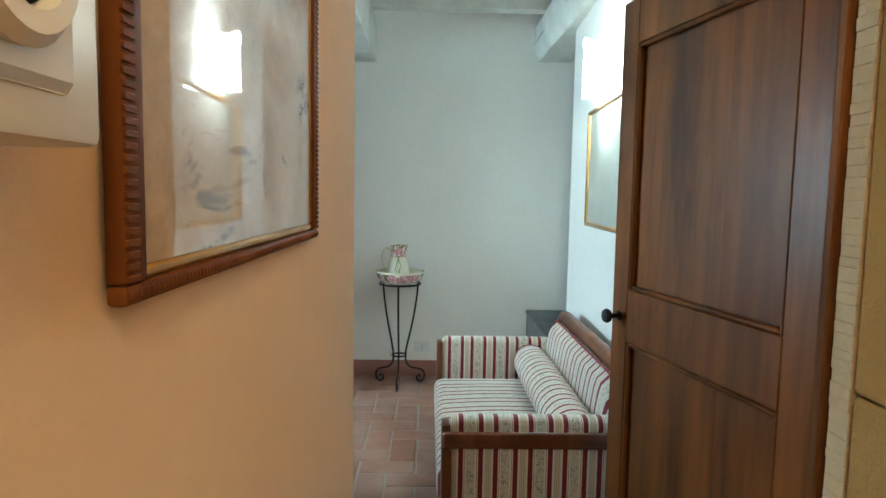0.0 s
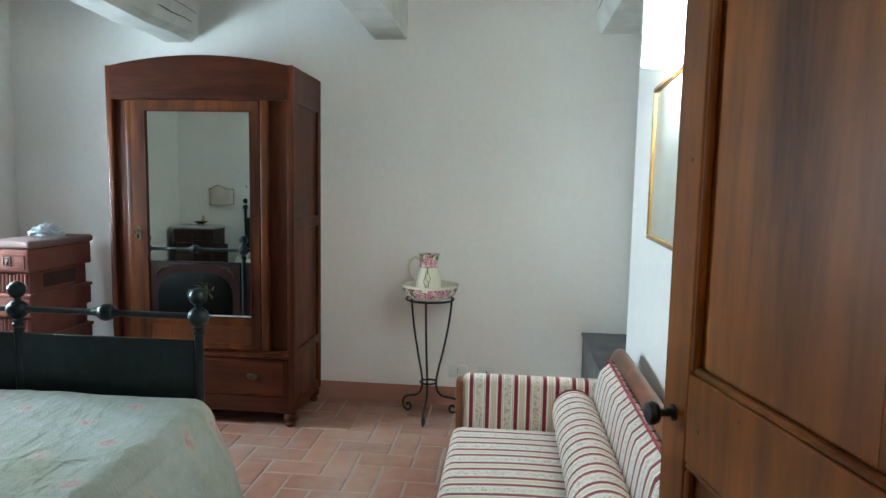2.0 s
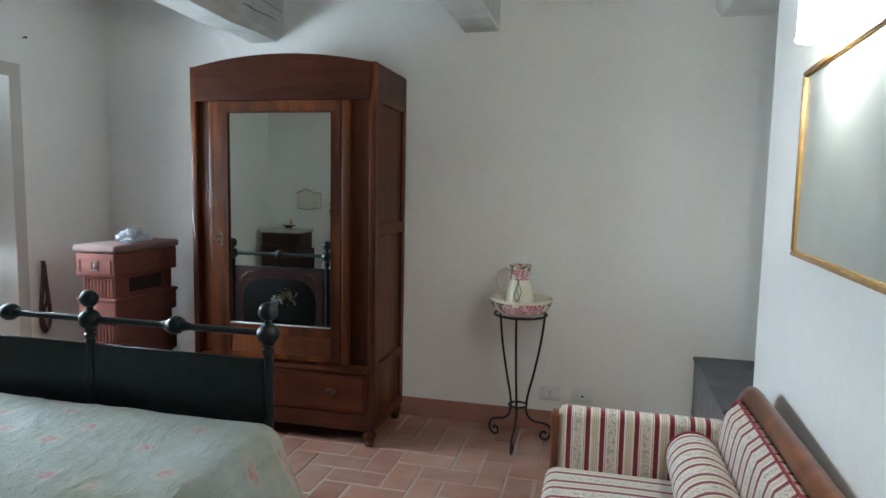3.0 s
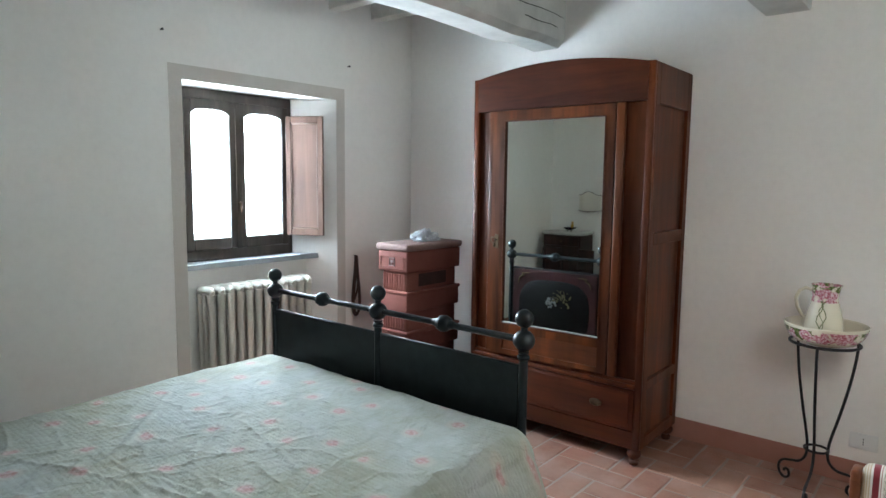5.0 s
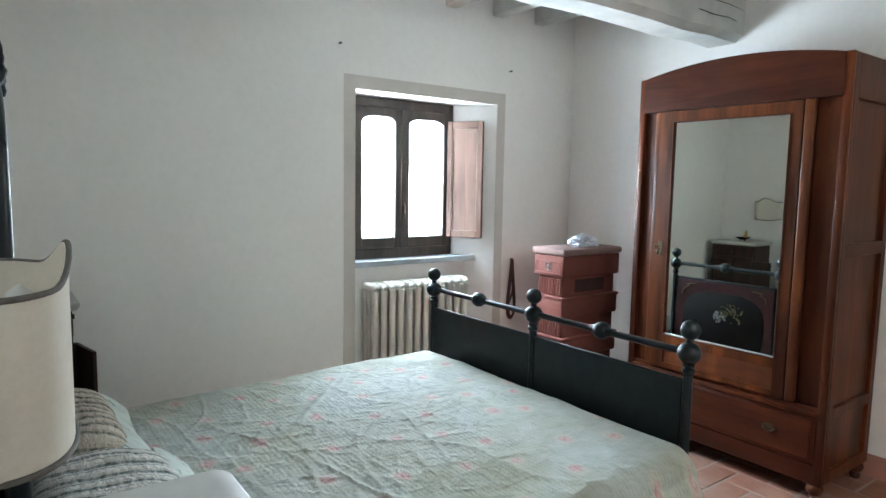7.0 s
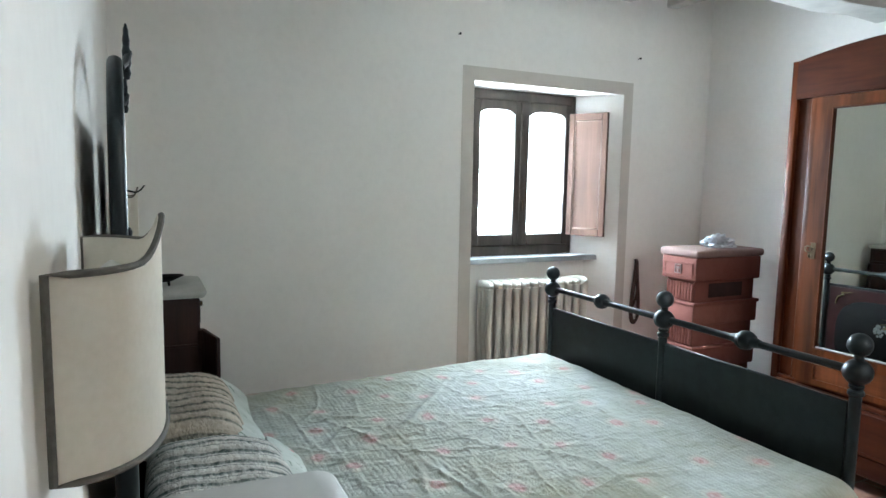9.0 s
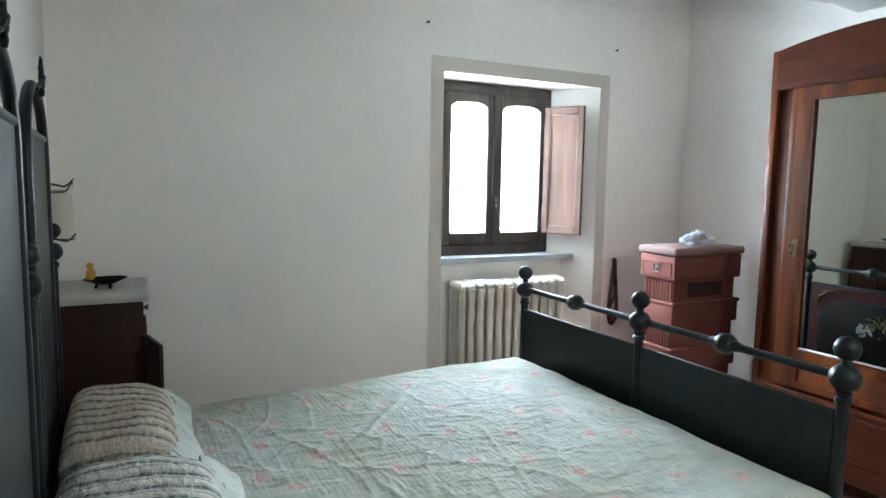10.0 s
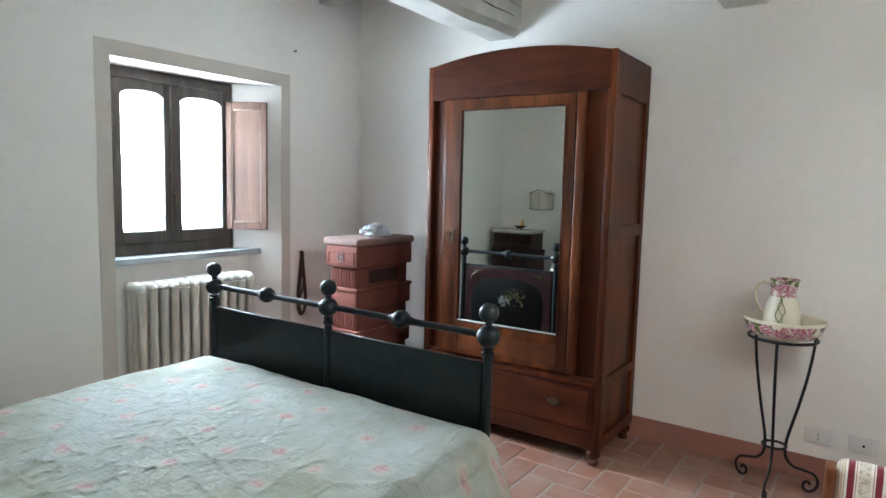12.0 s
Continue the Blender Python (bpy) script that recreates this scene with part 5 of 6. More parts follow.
# ---- sconces with bracket-shaped cloth shades ----
def sconce(m, lit, label, h=0.165, hw=0.14, depth=0.10):
    """Built against a wall at local y = 0, facing +y; z = 0 at the lower edge."""
    sc = thing("wall_sconce", m, label, "wall lamp", "wall sconces")
    n = 28

    def at(i, out=0.0):
        t = math.pi * i / n
        return Vector((-(hw + out) * math.cos(t) * (1 - 0.04 * math.sin(t)), 0.012 + (depth + out) * math.sin(t) ** 0.75, 0))

    def edge(i):
        u = abs(2 * i / n - 1)
        return h + 0.036 * (0.5 + 0.5 * math.cos(math.pi * min(1, u / 0.55))), 0.012 * (math.cos(math.pi * u) * -0.5 + 0.5) - 0.006

    bm = new_bm()
    inner, outer = [], []
    for i in range(n + 1):
        t, b2 = edge(i)
        for lst, out in ((outer, 0.0), (inner, -0.003)):
            p = at(i, out)
            lst.append((bm.verts.new((p.x, p.y, b2)), bm.verts.new((p.x, p.y, t))))
    for i in range(n):
        o, k = outer, inner
        bm.faces.new((o[i][0], o[i + 1][0], o[i + 1][1], o[i][1])); bm.faces.new((k[i][0], k[i][1], k[i + 1][1], k[i + 1][0]))
        bm.faces.new((o[i][1], o[i + 1][1], k[i + 1][1], k[i][1])); bm.faces.new((o[i][0], k[i][0], k[i + 1][0], o[i + 1][0]))
    for i in (0, n):
        bm.faces.new((outer[i][0], outer[i][1], inner[i][1], inner[i][0]))
    shade = part("shade", moved(bm, m), SHADELIT if lit else SHADE, sc)
    loop = [at(i, 0.001) + Vector((0, 0, edge(i)[1])) for i in range(n + 1)] + [at(i, 0.001) + Vector((0, 0, edge(i)[0])) for i in range(n, -1, -1)]
    part("braid_edging", moved(tube(new_bm(), loop, 0.0032, 8, True), m), GREYBRAID if not lit else SHADELIT, shade, "grey braid edging")
    part("wall_plate", moved(box(new_bm(), -0.03, 0.03, 0.0, 0.012, 0.05, 0.13, 0.004), m), BRASS, sc)
    part("arm", moved(tube(new_bm(), [(0, 0.01, 0.09), (0, 0.04, 0.075), (0, 0.05, 0.085)], 0.005, 8), m), BRASS, sc)
    bulb = lathe(new_bm(), [(0.010, 0), (0.012, 0.02), (0.018, 0.045), (0.012, 0.07), (0.002, 0.078)], (0, 0.05, 0.085), 14)
    if not lit:
        part("bulb", moved(bulb, m), PLASTIC, sc)
    else:
        bulb.free()
    return sc


sconce(Matrix.Translation((0.725, NEAR - 0.006, 1.162)), False, "unlit wall sconce with cream cloth shade and braid", 0.173, 0.170, 0.085)
sconce(Matrix.Translation((-1.30, NEAR - 0.044, 1.170)), False, "unlit wall sconce with cream shade above the nightstand", 0.165, 0.128, 0.085)
EAST = Matrix.Translation((2.067, 4.16, 1.815)) @ Matrix.Rotation(radians(90 - 3.3), 4, "Z")
sconce(EAST, True, "lit wall sconce glowing white above the picture", 0.20, 0.15, 0.11)
REDCORD = plain("wine_red_cord", (0.24, 0.02, 0.03), 0.7)
# ---- sofa ----
sofa = thing("sofa", (1.69, 4.15, 0), "small mahogany sofa in red and cream striped damask", "sofa")
SXF, SXB, SYA, SYB = 1.335, 2.02, 3.50, 4.80
for y in (SYA + 0.03, SYB - 0.03):
    for x in (SXF + 0.03, SXB - 0.06):
        part("leg", lathe(new_bm(), [(0.014, 0), (0.020, 0.01), (0.024, 0.06), (0.03, 0.12), (0.026, 0.14)], (x, y, 0), 16), SOFAWOOD, sofa)
part("front_rail", box(new_bm(), SXF + 0.004, SXF + 0.035, SYA + 0.06, SYB - 0.06, 0.13, 0.24, 0.006, 2), SOFAWOOD, sofa)
part("seat_frame", box(new_bm(), SXF + 0.03, SXB - 0.06, SYA + 0.06, SYB - 0.06, 0.14, 0.24, 0.004), SOFAWOOD, sofa)
bm = new_bm(); box(bm, SXF - 0.012, SXB - 0.09, SYA + 0.078, SYB - 0.078, 0.235, 0.385, 0.045, 5)
bmesh.ops.subdivide_edges(bm, edges=[e for e in bm.edges if e.calc_length() > 0.2], cuts=7, use_grid_fill=True)
for v in bm.verts:
    if v.co.z > 0.36:
        v.co.z += 0.016 * math.sin(math.pi * (v.co.x - SXF) / 0.62) * math.sin(math.pi * (v.co.y - SYA - 0.07) / 1.16)
part("seat_cushion", bm, STRIPE_Y, sofa)
for ya, yb, out in ((SYA, SYA + 0.08, -1), (SYB - 0.08, SYB, 1)):
    arm = part("arm", box(new_bm(), SXF + 0.028, SXB - 0.06, ya + 0.002, yb - 0.002, 0.16, 0.600, 0.030, 5), STRIPE_X, sofa, "upholstered arm")
    part("arm_post", box(new_bm(), SXF, SXF + 0.03, ya + 0.004, yb - 0.004, 0.12, 0.578, 0.010, 3), SOFAWOOD, arm)
    yo = ya if out < 0 else yb
    part("arm_rail", box(new_bm(), SXF + 0.004, SXB - 0.03, min(yo, yo + out * 0.018), max(yo, yo + out * 0.018), 0.497, 0.556, 0.009, 3), SOFAWOOD, arm, "rounded mahogany rail")
    part("foot_rail", box(new_bm(), SXF + 0.004, SXB - 0.03, min(yo, yo + out * 0.012), max(yo, yo + out * 0.012), 0.13, 0.20, 0.005, 2), SOFAWOOD, arm)
    part("corner_strip", box(new_bm(), SXF + 0.002, SXF + 0.036, min(yo, yo + out * 0.014), max(yo, yo + out * 0.014), 0.20, 0.49, 0.005, 2), SOFAWOOD, arm)
# back with a rounded crest rail
bm = new_bm()
pts = []
for i in range(29):
    t = i / 28
    y = SYA + 0.015 + (SYB - SYA - 0.03) * t
    e = min(t, 1 - t) / 0.13
    z = 0.735 - 0.20 * max(0, 1 - e) ** 2.4
    pts.append((SXB - 0.012, y, z))
tube(bm, pts, 0.036, 14)
bm.transform(Matrix.Translation((SXB - 0.012, 0, 0)) @ Matrix.Diagonal((0.85, 1, 1, 1)) @ Matrix.Translation((-SXB + 0.012, 0, 0)))
part("crest_rail", bm, SOFAWOOD, sofa, "curved mahogany crest rail")
bm = new_bm()
cols = []
ny, nz = 40, 14
for side in (0, 1):
    col = []
    for i in range(ny + 1):
        t = i / ny
        y = SYA + 0.05 + (SYB - SYA - 0.10) * t
        e = min(t, 1 - t) / 0.13
        zt = 0.712 - 0.17 * max(0, 1 - e) ** 2.4
        row = []
        for j in range(nz + 1):
            s = j / nz
            z = 0.30 + (zt - 0.30) * s
            if side == 0:
                x = SXB - 0.085 - 0.035 * (1 - (2 * s - 1) ** 6) ** 0.5 * (1 - (2 * t - 1) ** 10) ** 0.5 + 0.05 * (s - 0.5)
            else:
                x = SXB - 0.03
            row.append(bm.verts.new((x, y, z)))
        col.append(row)
    cols.append(col)
for side in (0, 1):
    for i in range(ny):
        for j in range(nz):
            c = cols[side]
            bm.faces.new((c[i][j], c[i + 1][j], c[i + 1][j + 1], c[i][j + 1]))
a, c = cols
for i in range(ny):
    for j in (0, nz):
        bm.faces.new((a[i][j], a[i + 1][j], c[i + 1][j], c[i][j]))
for j in range(nz):
    for i in (0, ny):
        bm.faces.new((a[i][j], a[i][j + 1], c[i][j + 1], c[i][j]))
back = part("back_cushion", bm, STRIPE_Y, sofa, "padded back in striped damask")
part("piping", tube(new_bm(), [(p[0] - 0.045, p[1], p[2] - 0.018) for p in pts[1:-1]], 0.005, 6), REDCORD, back, "wine red cord piping")
part("back_panel", box(new_bm(), SXB - 0.03, SXB - 0.004, SYA + 0.03, SYB - 0.03, 0.13, 0.56, 0.004), SOFAWOOD, sofa)
bol = thing("bolster", (1.83, 4.15, 0.40), "long round bolster cushion in red striped damask", "bolster")
bm = tube(new_bm(), [(1.835, SYA + 0.09 + (SYB - SYA - 0.18) * t, 0.487) for t in (0, 0.012, 0.04, 0.1, 0.3, 0.5, 0.7, 0.9, 0.96, 0.988, 1.0)], [0.055, 0.078, 0.089, 0.092, 0.094, 0.093, 0.094, 0.092, 0.089, 0.078, 0.055], 28)
part("cover", bm, STRIPE_Y, bol)
for y, s in ((SYA + 0.09, -1), (SYB - 0.09, 1)):
    ringp = [(1.835 + 0.0835 * math.cos(k * math.pi / 16), y - s * 0.016, 0.487 + 0.0835 * math.sin(k * math.pi / 16)) for k in range(32)]
    part("piping", tube(new_bm(), ringp, 0.0045, 6, True), REDCORD, bol, "wine red cord piping")
    part("end_button", lathe(new_bm(), [(0.016, 0), (0.017, 0.004), (0.012, 0.009), (0.002, 0.011)], (1.835, y, 0.487), 16, Matrix.Rotation(radians(-90 * s), 4, "X")), STRIPE_X, bol, "small covered button")

# ---- stone ledge in the recess ----
ledge = thing("stone_ledge", (2.3, 5.55, 0), "dark grey stone ledge filling the wall recess", "ledge", kind="structure")
part("body", box(new_bm(), 2.026, 2.599, 5.16, FAR - 0.002, 0, 0.49, 0.004), plain("grey_brown_stone", (0.15, 0.143, 0.136), 0.75, 0, 0.2, 9, 0.2), ledge)
part("slab", box(new_bm(), 2.018, 2.598, 5.155, FAR - 0.001, 0.49, 0.513, 0.004), DARKSTONE, ledge)

# ---- wash stand, bowl and pitcher ----
SCX, SCY = 1.085, 5.79
stand = thing("wash_stand", (SCX, SCY, 0), "black wrought iron stand with three scrolled legs", "plant stand")
ring = [(SCX + 0.142 * math.cos(i * math.pi / 18), SCY + 0.142 * math.sin(i * math.pi / 18), 0.735) for i in range(36)]
part("top_ring", tube(new_bm(), ring, 0.007, 8, True), WROUGHT, stand)
ring = [(SCX + 0.050 * math.cos(i * math.pi / 12), SCY + 0.050 * math.sin(i * math.pi / 12), 0.222) for i in range(24)]
part("lower_ring", tube(new_bm(), ring, 0.006, 8, True), WROUGHT, stand)
prof = [(0.143, 0.735), (0.138, 0.66), (0.120, 0.54), (0.090, 0.40), (0.062, 0.29), (0.050, 0.222), (0.056, 0.165), (0.090, 0.125), (0.140, 0.108), (0.185, 0.090), (0.205, 0.055), (0.195, 0.020), (0.165, 0.008), (0.142, 0.026), (0.146, 0.050), (0.164, 0.054), (0.172, 0.040)]
for ang in (-92, 28, 148):
    ca, sa = math.cos(radians(ang)), math.sin(radians(ang))
    # smooth the outline
    fine = []
    for i in range(len(prof) - 1):
        p0, p1, p2, p3 = (prof[max(0, i - 1)], prof[i], prof[i + 1], prof[min(len(prof) - 1, i + 2)])
        for s in (0, 0.25, 0.5, 0.75):
            fine.append(tuple(0.5 * (2 * b1 + (c1 - a1) * s + (2 * a1 - 5 * b1 + 4 * c1 - d1) * s * s + (3 * b1 - a1 - 3 * c1 + d1) * s ** 3) for a1, b1, c1, d1 in zip(p0, p1, p2, p3)))
    fine.append(prof[-1])
    part("leg", tube(new_bm(), [(SCX + r * ca, SCY + r * sa, z) for r, z in fine], 0.0065, 8), WROUGHT, stand)
bowl = thing("wash_bowl", (SCX, SCY, 0.742), "cream china wash bowl with a band of pink roses", "bowl")
CB = china("rose_banded_china", [(0.755, 0.812)])
CREAM = china("plain_cream_china", [(0.0, 0.01)])
basin = part("basin", lathe(new_bm(), [(0.075, 0.728), (0.085, 0.735), (0.125, 0.744), (0.152, 0.770), (0.166, 0.800), (0.172, 0.824), (0.168, 0.827), (0.160, 0.822)], (SCX, SCY, 0), 48, last=False), CB, bowl)
part("inner_glaze", lathe(new_bm(), [(0.1605, 0.8225), (0.157, 0.815), (0.138, 0.775), (0.115, 0.757), (0.08, 0.750), (0.02, 0.748)], (SCX, SCY, 0), 48, first=False), CREAM, basin)
jug = thing("pitcher", (SCX, SCY, 0.755), "cream china pitcher painted with pink roses", "pitcher")
JX, JY = SCX - 0.012, SCY + 0.012
JB = china("rose_necked_china", [(0.925, 1.01)])
bm = lathe(new_bm(), [(0.058, 0.758), (0.078, 0.765), (0.083, 0.79), (0.078, 0.84), (0.067, 0.89), (0.056, 0.925), (0.053, 0.945), (0.057, 0.985), (0.060, 1.004), (0.056, 1.003), (0.050, 0.96), (0.03, 0.94)], (JX, JY, 0), 36)
for v in bm.verts:
    if v.co.z > 0.97 and v.co.x > JX + 0.02:
        k = (v.co.z - 0.97) / 0.05
        v.co.x += 0.006 * k * ((v.co.x - JX) / 0.05) ** 2
part("body", bm, JB, jug)
hp = [(-0.054, 0.975), (-0.080, 0.982), (-0.106, 0.966), (-0.118, 0.930), (-0.110, 0.888), (-0.092, 0.855), (-0.072, 0.838)]
part("handle", tube(new_bm(), [(JX + a2, JY - 0.01, z2) for a2, z2 in hp], [0.007, 0.008, 0.008, 0.008, 0.008, 0.007, 0.006], 10), CREAM, jug)
bm = new_bm()
for k in range(3):
    tube(bm, [(JX + 0.012 * math.sin(1.3 * i + 2 * k) + 0.008 * (k - 1), JY - 0.004 - (0.054 + 0.028 * (i / 6)), 0.935 - 0.024 * i) for i in range(7)], 0.0022, 5)
part("painted_stem", bm, plain("olive_green_glaze", (0.13, 0.15, 0.05), 0.3), jug, "green painted rose stems")

# ---- sockets by the skirting ----
for x, dots in ((1.185, 3), (1.37, 1)):
    so = thing("wall_socket", (x + 0.055, FAR, 0.23), "white plastic wall socket plate on the far wall", "socket", "sockets on the far wall")
    part("plate", box(new_bm(), x, x + 0.118, FAR - 0.009, FAR - 0.0005, 0.185, 0.265, 0.004, 2), PLASTIC, so)
    part("insert", box(new_bm(), x + 0.03, x + 0.088, FAR - 0.011, FAR - 0.008, 0.203, 0.247, 0.001), PLASTIC, so)
    bm = new_bm()
    for k in range(dots):
        lathe(bm, [(0.003 if dots > 1 else 0.006, 0), (0.003 if dots > 1 else 0.006, 0.0015)], (x + 0.059, FAR - 0.0108, 0.225 + (k - (dots - 1) / 2) * 0.013), 10, Matrix.Rotation(radians(90), 4, "X"))
    part("contact_holes", bm, BLACK, so, "dark contact holes")


# ---- framed pictures ----
def framed(name, m, w, h, bar, depth, wood_mat, gilt, label, carved=False):
    """Against a wall at local y = 0, facing +y; x along the wall."""
    fr = thing(name, m, label, "picture")
    low = bar * 0.45 if carved else bar
    for k, a in enumerate(((0, w, 0, low), (0, w, h - bar, h), (0, bar, low, h - bar), (w - bar, w, low, h - bar))):
        bm = box(new_bm(), a[0], a[1], 0.002, depth, a[2], a[3], 0.002 if carved else 0.005, 2)
        side = part("frame_bar", moved(bm, m), wood_mat, fr)
        if carved:
            bm = new_bm()
            long = (a[1] - a[0]) > (a[3] - a[2])
            n = int(max(a[1] - a[0], a[3] - a[2]) / 0.0045)
            for i in range(n):
                s = (i + 0.5) / n
                if long:
                    c = (a[0] + (a[1] - a[0]) * s, depth, (a[2] + a[3]) / 2)
                    box(bm, c[0] - 0.0014, c[0] + 0.0014, c[1] - 0.001, c[1] + 0.0008, c[2] - (a[3] - a[2]) * 0.28, c[2] + (a[3] - a[2]) * 0.28, 0.001)
                else:
                    c = (a[0] + bar * 0.30 if a[0] < w / 2 else a[1] - bar * 0.30, depth, a[2] + (a[3] - a[2]) * s)
                    box(bm, c[0] - bar * 0.27, c[0] + bar * 0.27, c[1] - 0.001, c[1] + 0.0008, c[2] - 0.0014, c[2] + 0.0014, 0.0004)
            part("carved_rope", moved(bm, m), wood_mat, side)
    g = 0.006 if carved else 0.004
    foot = low + g
    bm = new_bm()
    for a in ((bar, w - bar, low, foot), (bar, w - bar, h - bar - g, h - bar), (bar, bar + g, foot, h - bar - g), (w - bar - g, w - bar, foot, h - bar - g)):
        box(bm, a[0], a[1], 0.004, depth * 0.75, a[2], a[3], 0.002)
    part("inner_slip", moved(bm, m), gilt, fr, "gilded inner slip")
    return fr, (bar + g, w - bar - g, foot, h - bar - g)


GLAZE, nt, b = material("picture_glazing", 0.03)
v = place(nt, (1, 1, 1))
n1 = noise_tex(nt, add(nt, "ShaderNodeMapping", [("Vector", v), ("Scale", (1, 5, 6.5))]).outputs["Vector"], 1.9, 6, 0.68, 0.7)
n2 = noise_tex(nt, v, 11, 5, 0.7, 1.0)
c = ramp(nt, n1, [(0.31, (0.10, 0.06, 0.035)), (0.39, (0.44, 0.33, 0.21)), (0.62, (0.58, 0.46, 0.32))])
c = mix(nt, 0.4, c, ramp(nt, n2, [(0.3, (0.45, 0.42, 0.38)), (0.6, (1, 1, 1))]), "MULTIPLY")
n3 = noise_tex(nt, add(nt, "ShaderNodeMapping", [("Vector", v), ("Scale", (1, 7, 20.0)), ("Rotation", (0.5, 0, 0))]).outputs["Vector"], 1.0, 4, 0.7, 0.6)
c = mix(nt, ramp(nt, n3, [(0.60, (0, 0, 0)), (0.66, (0.8, 0.8, 0.8))]), c, (0.075, 0.042, 0.022))
colour(nt, b, c)
b.inputs["Coat Weight"].default_value, b.inputs["Coat Roughness"].default_value, b.inputs["Coat IOR"].default_value = 1.0, 0.01, 1.9
b.inputs["Roughness"].default_value = 0.6
GLAZE2, nt, b = material("pale_print_under_glass", 0.6)
colour(nt, b, ramp(nt, noise_tex(nt, place(nt), 3, 4), [(0.3, (0.31, 0.325, 0.30)), (0.7, (0.37, 0.385, 0.36))]))
b.inputs["Coat Weight"].default_value, b.inputs["Coat Roughness"].default_value, b.inputs["Coat IOR"].default_value = 1.0, 0.01, 1.7

m = Matrix.Translation((2.088, 4.565, 1.225)) @ Matrix.Rotation(radians(-90 - 3.3), 4, "Z") @ Matrix.Diagonal((1, -1, 1, 1))
fr, (a0, a1, b0, b1) = framed("wall_picture", m, 0.92, 0.565, 0.015, 0.020, wood("golden_brown_frame", (0.20, 0.10, 0.035), (0.42, 0.24, 0.08), (20, 20, 5), 0.35, 0.2), GILT, "large pale print in a thin gilded frame under glass")
part("glazed_print", moved(box(new_bm(), a0, a1, 0.004, 0.008, b0, b1), m), GLAZE2, fr, "pale grey print behind reflecting glass")

m = Matrix.Translation((1.1564, 1.6205, 1.3322)) @ Matrix.Rotation(radians(90 - 0.75), 4, "Z") @ Matrix.Diagonal((1, -1, 1, 1))
fr, (a0, a1, b0, b1) = framed("hall_picture", m, 0.3755, 0.50, 0.018, 0.0105, HALLFRAME, GILT, "faded landscape print in a carved red-brown frame", True)
part("glazed_print", moved(box(new_bm(), a0, a1, 0.003, 0.007, b0, b1), m), GLAZE, fr, "faded brown print behind reflecting glass")

# ---- white switch plate beside the hall picture ----
sw = thing("wall_dimmer", (1.162, 1.50, 1.43), "white plastic dimmer plate with a round knob", "dimmer")
part("plate", box(new_bm(), 1.153, 1.184, 1.44, 1.573, 1.388, 1.474, 0.003, 2), PLASTIC, sw)
part("inset", box(new_bm(), 1.182, 1.187, 1.448, 1.556, 1.400, 1.463, 0.003, 1), PLASTIC, sw)
m = Matrix.Translation((1.186, 1.5285, 1.428)) @ Matrix.Rotation(radians(90), 4, "Y")
kn = part("knob_ring", moved(lathe(new_bm(), [(0.020, 0), (0.021, 0.004), (0.018, 0.007), (0.013, 0.007), (0.012, 0.001)], (0, 0, 0), 32), m), PLASTIC, sw)
part("knob_centre", moved(lathe(new_bm(), [(0.0118, 0.001), (0.0118, 0.003)], (0, 0, 0), 28), m), BLACK, kn, "dark knob centre")

# ---- open door ----
u = Vector((-0.145, 0.74)).normalized()
DM = Matrix.Translation((1.968, 2.462, 0.012)) @ Matrix.Rotation(math.atan2(u.y, u.x), 4, "Z") @ Matrix.Translation((0, -0.02, 0))
dw, dh = 0.755, 1.902
door = thing("door_1", (1.968, 2.462, 0.0), "open walnut door with two large panels and small knob", "door", kind="structure")
fb, pans = board_panel(dw, dh, 0.04, 0.085, 0.125, 0.16, [(0.955, 1.105)], 0.017, False)
leaf = part("leaf", moved(fb, DM), DOORWOOD, door)
for pb in pans:
    lo = [min(v.co[k] for v in pb.verts) for k in range(3)]
    hi = [max(v.co[k] for v in pb.verts) for k in range(3)]
    pb.free()
    cuts = [0.0, 0.36, 1.0]
    for c0, c1 in zip(cuts, cuts[1:]):
        xa, xb = lo[0] + (hi[0] - lo[0]) * c0, lo[0] + (hi[0] - lo[0]) * c1
        part("panel_board", moved(box(new_bm(), xa, xb - 0.0002, lo[1], hi[1], lo[2], hi[2], 0.0006), DM), DOORWOOD, leaf)
bm = new_bm()
for z0, z1 in ((0.16, 0.955), (1.105, dh - 0.125)):
    for a in ((0.085, dw - 0.085, z1 - 0.012, z1), (0.085, 0.097, z0, z1 - 0.012), (dw - 0.097, dw - 0.085, z0, z1 - 0.012), (0.097, dw - 0.097, z0, z0 + 0.012)):
        box(bm, a[0], a[1], 0.004, 0.0185, a[2], a[3], 0.004)
part("moulding", moved(bm, DM), DOORWOOD, leaf)
kb = lathe(new_bm(), [(0.015, 0), (0.015, 0.003), (0.007, 0.006), (0.007, 0.024), (0.018, 0.030), (0.021, 0.038), (0.017, 0.046), (0.004, 0.049)], (0, 0, 0), 20)
part("door_knob", moved(kb, DM @ Matrix.Translation((dw - 0.04, 0.02, 1.022)) @ Matrix.Rotation(radians(-90), 4, "X")), WROUGHT, leaf, "small dark iron knob")
for x, z in ((0.12, 1.03), (0.33, 1.00), (0.52, 1.08), (0.63, 1.02), (0.11, 1.40), (0.15, 1.62), (0.56, 1.85), (0.68, 0.6), (0.70, 1.45)):
    part("nail_head", moved(lathe(new_bm(), [(0.0035, 0), (0.0035, 0.0012)], (0, 0, 0), 8), DM @ Matrix.Translation((x, 0.02 if x < 0.08 or x > 0.67 or 0.955 < z < 1.105 or z > 1.78 else 0.006, z)) @ Matrix.Rotation(radians(-90), 4, "X")), BRASS, leaf)
bm = new_bm()
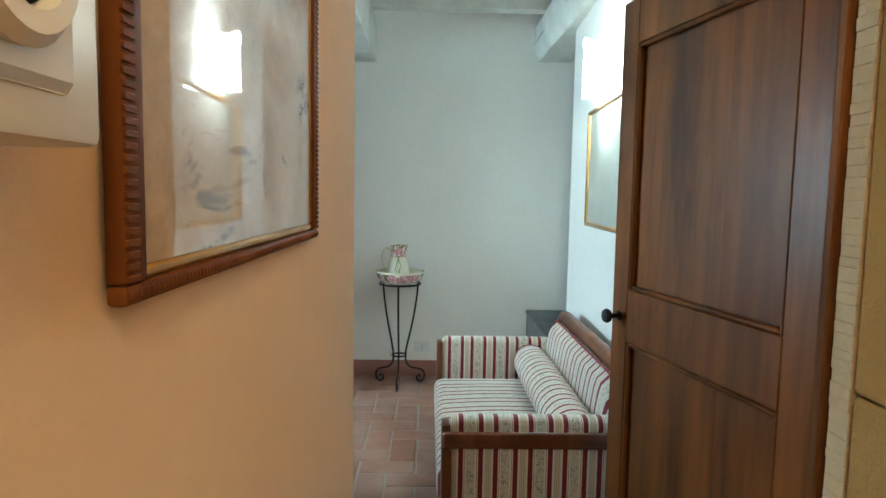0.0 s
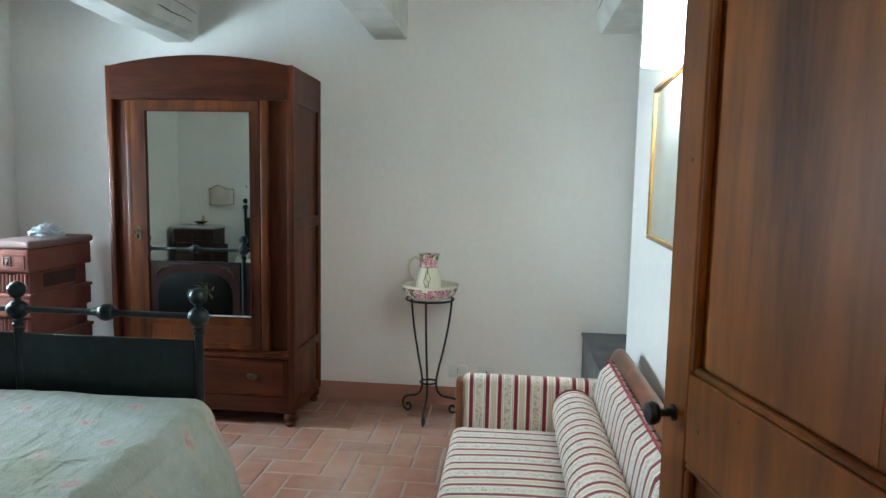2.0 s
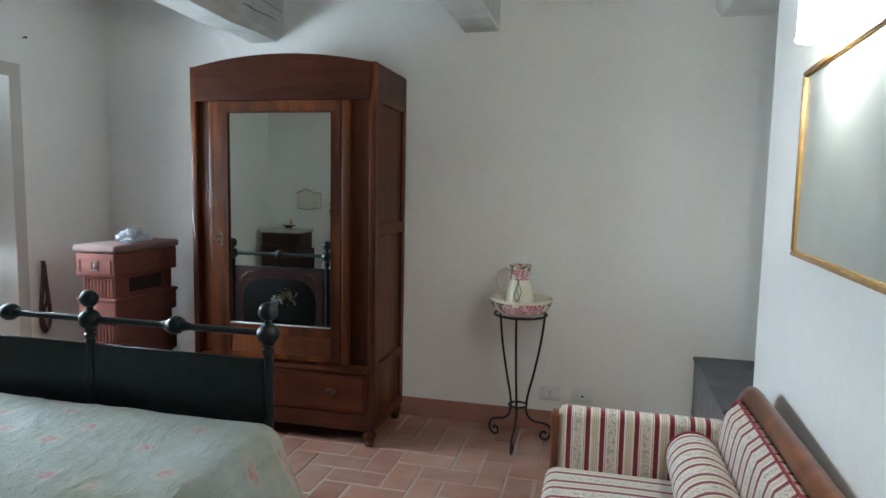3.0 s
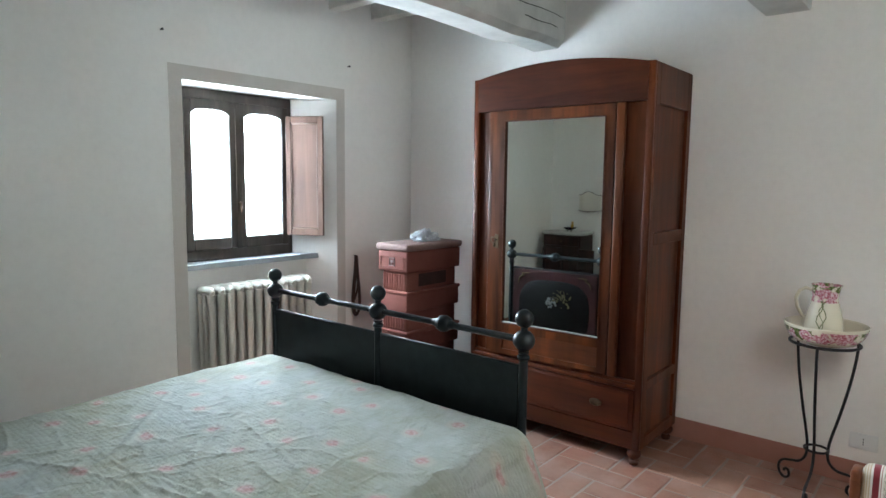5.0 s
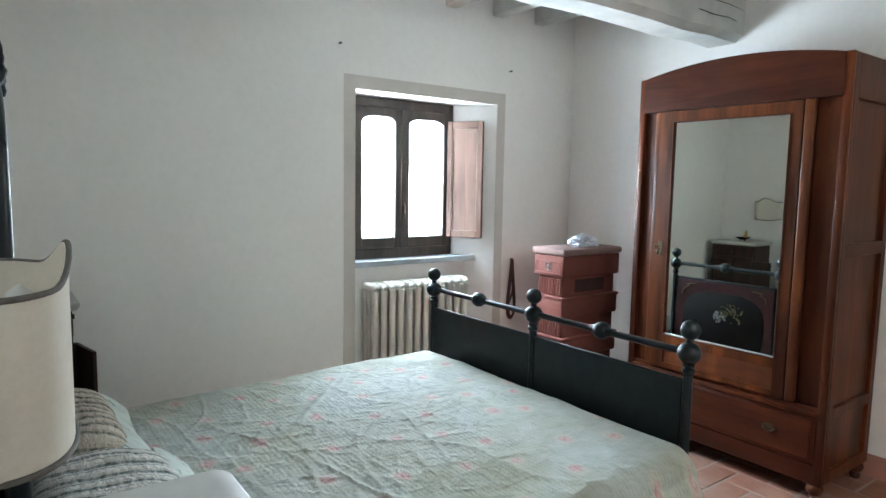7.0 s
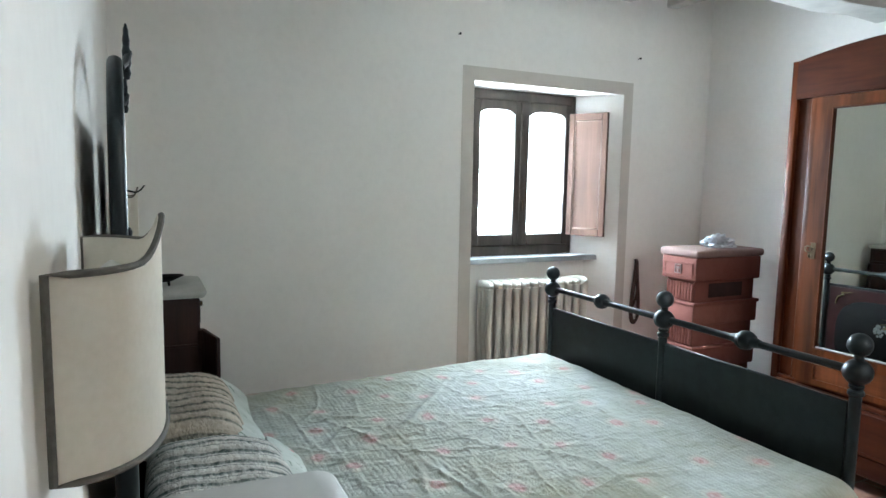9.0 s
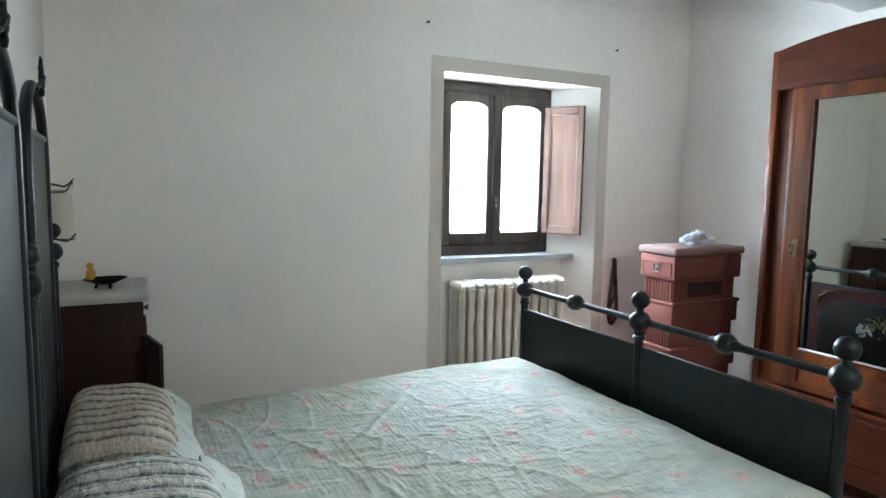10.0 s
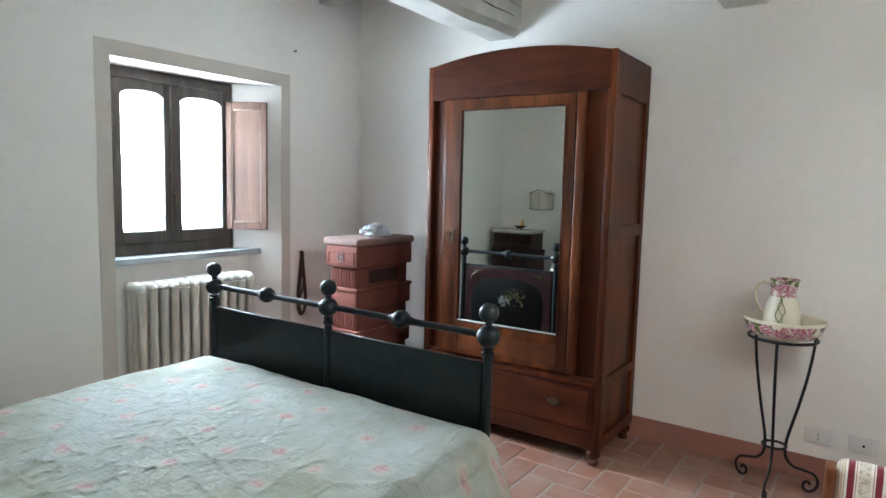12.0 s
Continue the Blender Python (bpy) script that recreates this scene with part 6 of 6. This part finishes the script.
box(bm, 1.958, 1.998, 2.428, 2.452, 0, 1.955, 0.003)
box(bm, 1.16, 1.998, 2.40, 2.425, 1.925, 1.958, 0.003)
setting("door_frame", bm, DOORWOOD, "narrow dark walnut frame of the doorway", "door frame")
# ---- terracotta floor tiles in herringbone ----
W = 0.142


def tile_mesh(lx, ly, seed):
    rng = random.Random(seed)
    g, b2, h = 0.005, 0.004, 0.008
    bm = new_bm()
    j = [rng.uniform(-0.0018, 0.0018) for _ in range(8)]
    c = [(g, g), (lx - g, g), (lx - g, ly - g), (g, ly - g)]
    c = [(x + j[2 * i], y + j[2 * i + 1]) for i, (x, y) in enumerate(c)]
    cx, cy = lx / 2, ly / 2
    low = [bm.verts.new((x - cx, y - cy, -h)) for x, y in c]
    mid = [bm.verts.new((x - cx, y - cy, -b2)) for x, y in c]
    top = [bm.verts.new((x - cx - math.copysign(b2, x - cx), y - cy - math.copysign(b2, y - cy), 0)) for x, y in c]
    for a, d in ((low, mid), (mid, top)):
        for i in range(4):
            bm.faces.new((a[i], a[(i + 1) % 4], d[(i + 1) % 4], d[i]))
    bm.faces.new(top)
    me = finish(bm, False)
    me.name = "tile"
    me.materials.append(TILE)
    return me


ACROSS = [tile_mesh(2 * W, W, s) for s in range(4)]
ALONG = [tile_mesh(W, 2 * W, s) for s in range(4, 8)]
floor = bpy.data.objects["floor"]
rng = random.Random(21)
verts, faces = [], []
for j in range(-4, 43):
    for i in range(-14, 19):
        k = (i + j) % 4
        if k not in (0, 2):
            continue
        lx, ly, meshes = (2 * W, W, ACROSS) if k == 0 else (W, 2 * W, ALONG)
        x0, y0 = 0.096 + i * W, 0.114 + j * W
        cx, cy = x0 + lx / 2, y0 + ly / 2
        if not (-1.95 < cx < 2.65 and -0.45 < cy < FAR + 0.1) or (cy < 2.3 and not 1.05 < cx < 2.12):
            continue
        dz, rz = rng.uniform(-0.0018, 0.0012), rng.uniform(-0.006, 0.006)
        if -0.62 < cx < 1.95 and 3.25 < cy < FAR + 0.1:
            t = new("tile", rng.choice(meshes))
            t.parent = floor
            t.matrix_basis = pose(cx, cy, dz, rng.uniform(-0.25, 0.25), rng.uniform(-0.25, 0.25), math.degrees(rz))
        else:
            n = len(verts)
            g = 0.005
            for z in (-0.008, -0.003, 0.0):
                q = g + (0.003 if z == 0.0 else 0)
                verts += [(x0 + q, y0 + q, z + dz), (x0 + lx - q, y0 + q, z + dz), (x0 + lx - q, y0 + ly - q, z + dz), (x0 + q, y0 + ly - q, z + dz)]
            for a in (0, 4):
                faces += [(n + a + p, n + a + (p + 1) % 4, n + a + 4 + (p + 1) % 4, n + a + 4 + p) for p in range(4)]
            faces.append((n + 8, n + 9, n + 10, n + 11))
me = bpy.data.meshes.new("tiles")
me.from_pydata(verts, [], faces)
me.materials.append(TILEFAR)
rest = new("tiles", me)
rest.parent = floor
tagged(rest, "terracotta tiles under furniture and in the hall", kind="stuff")
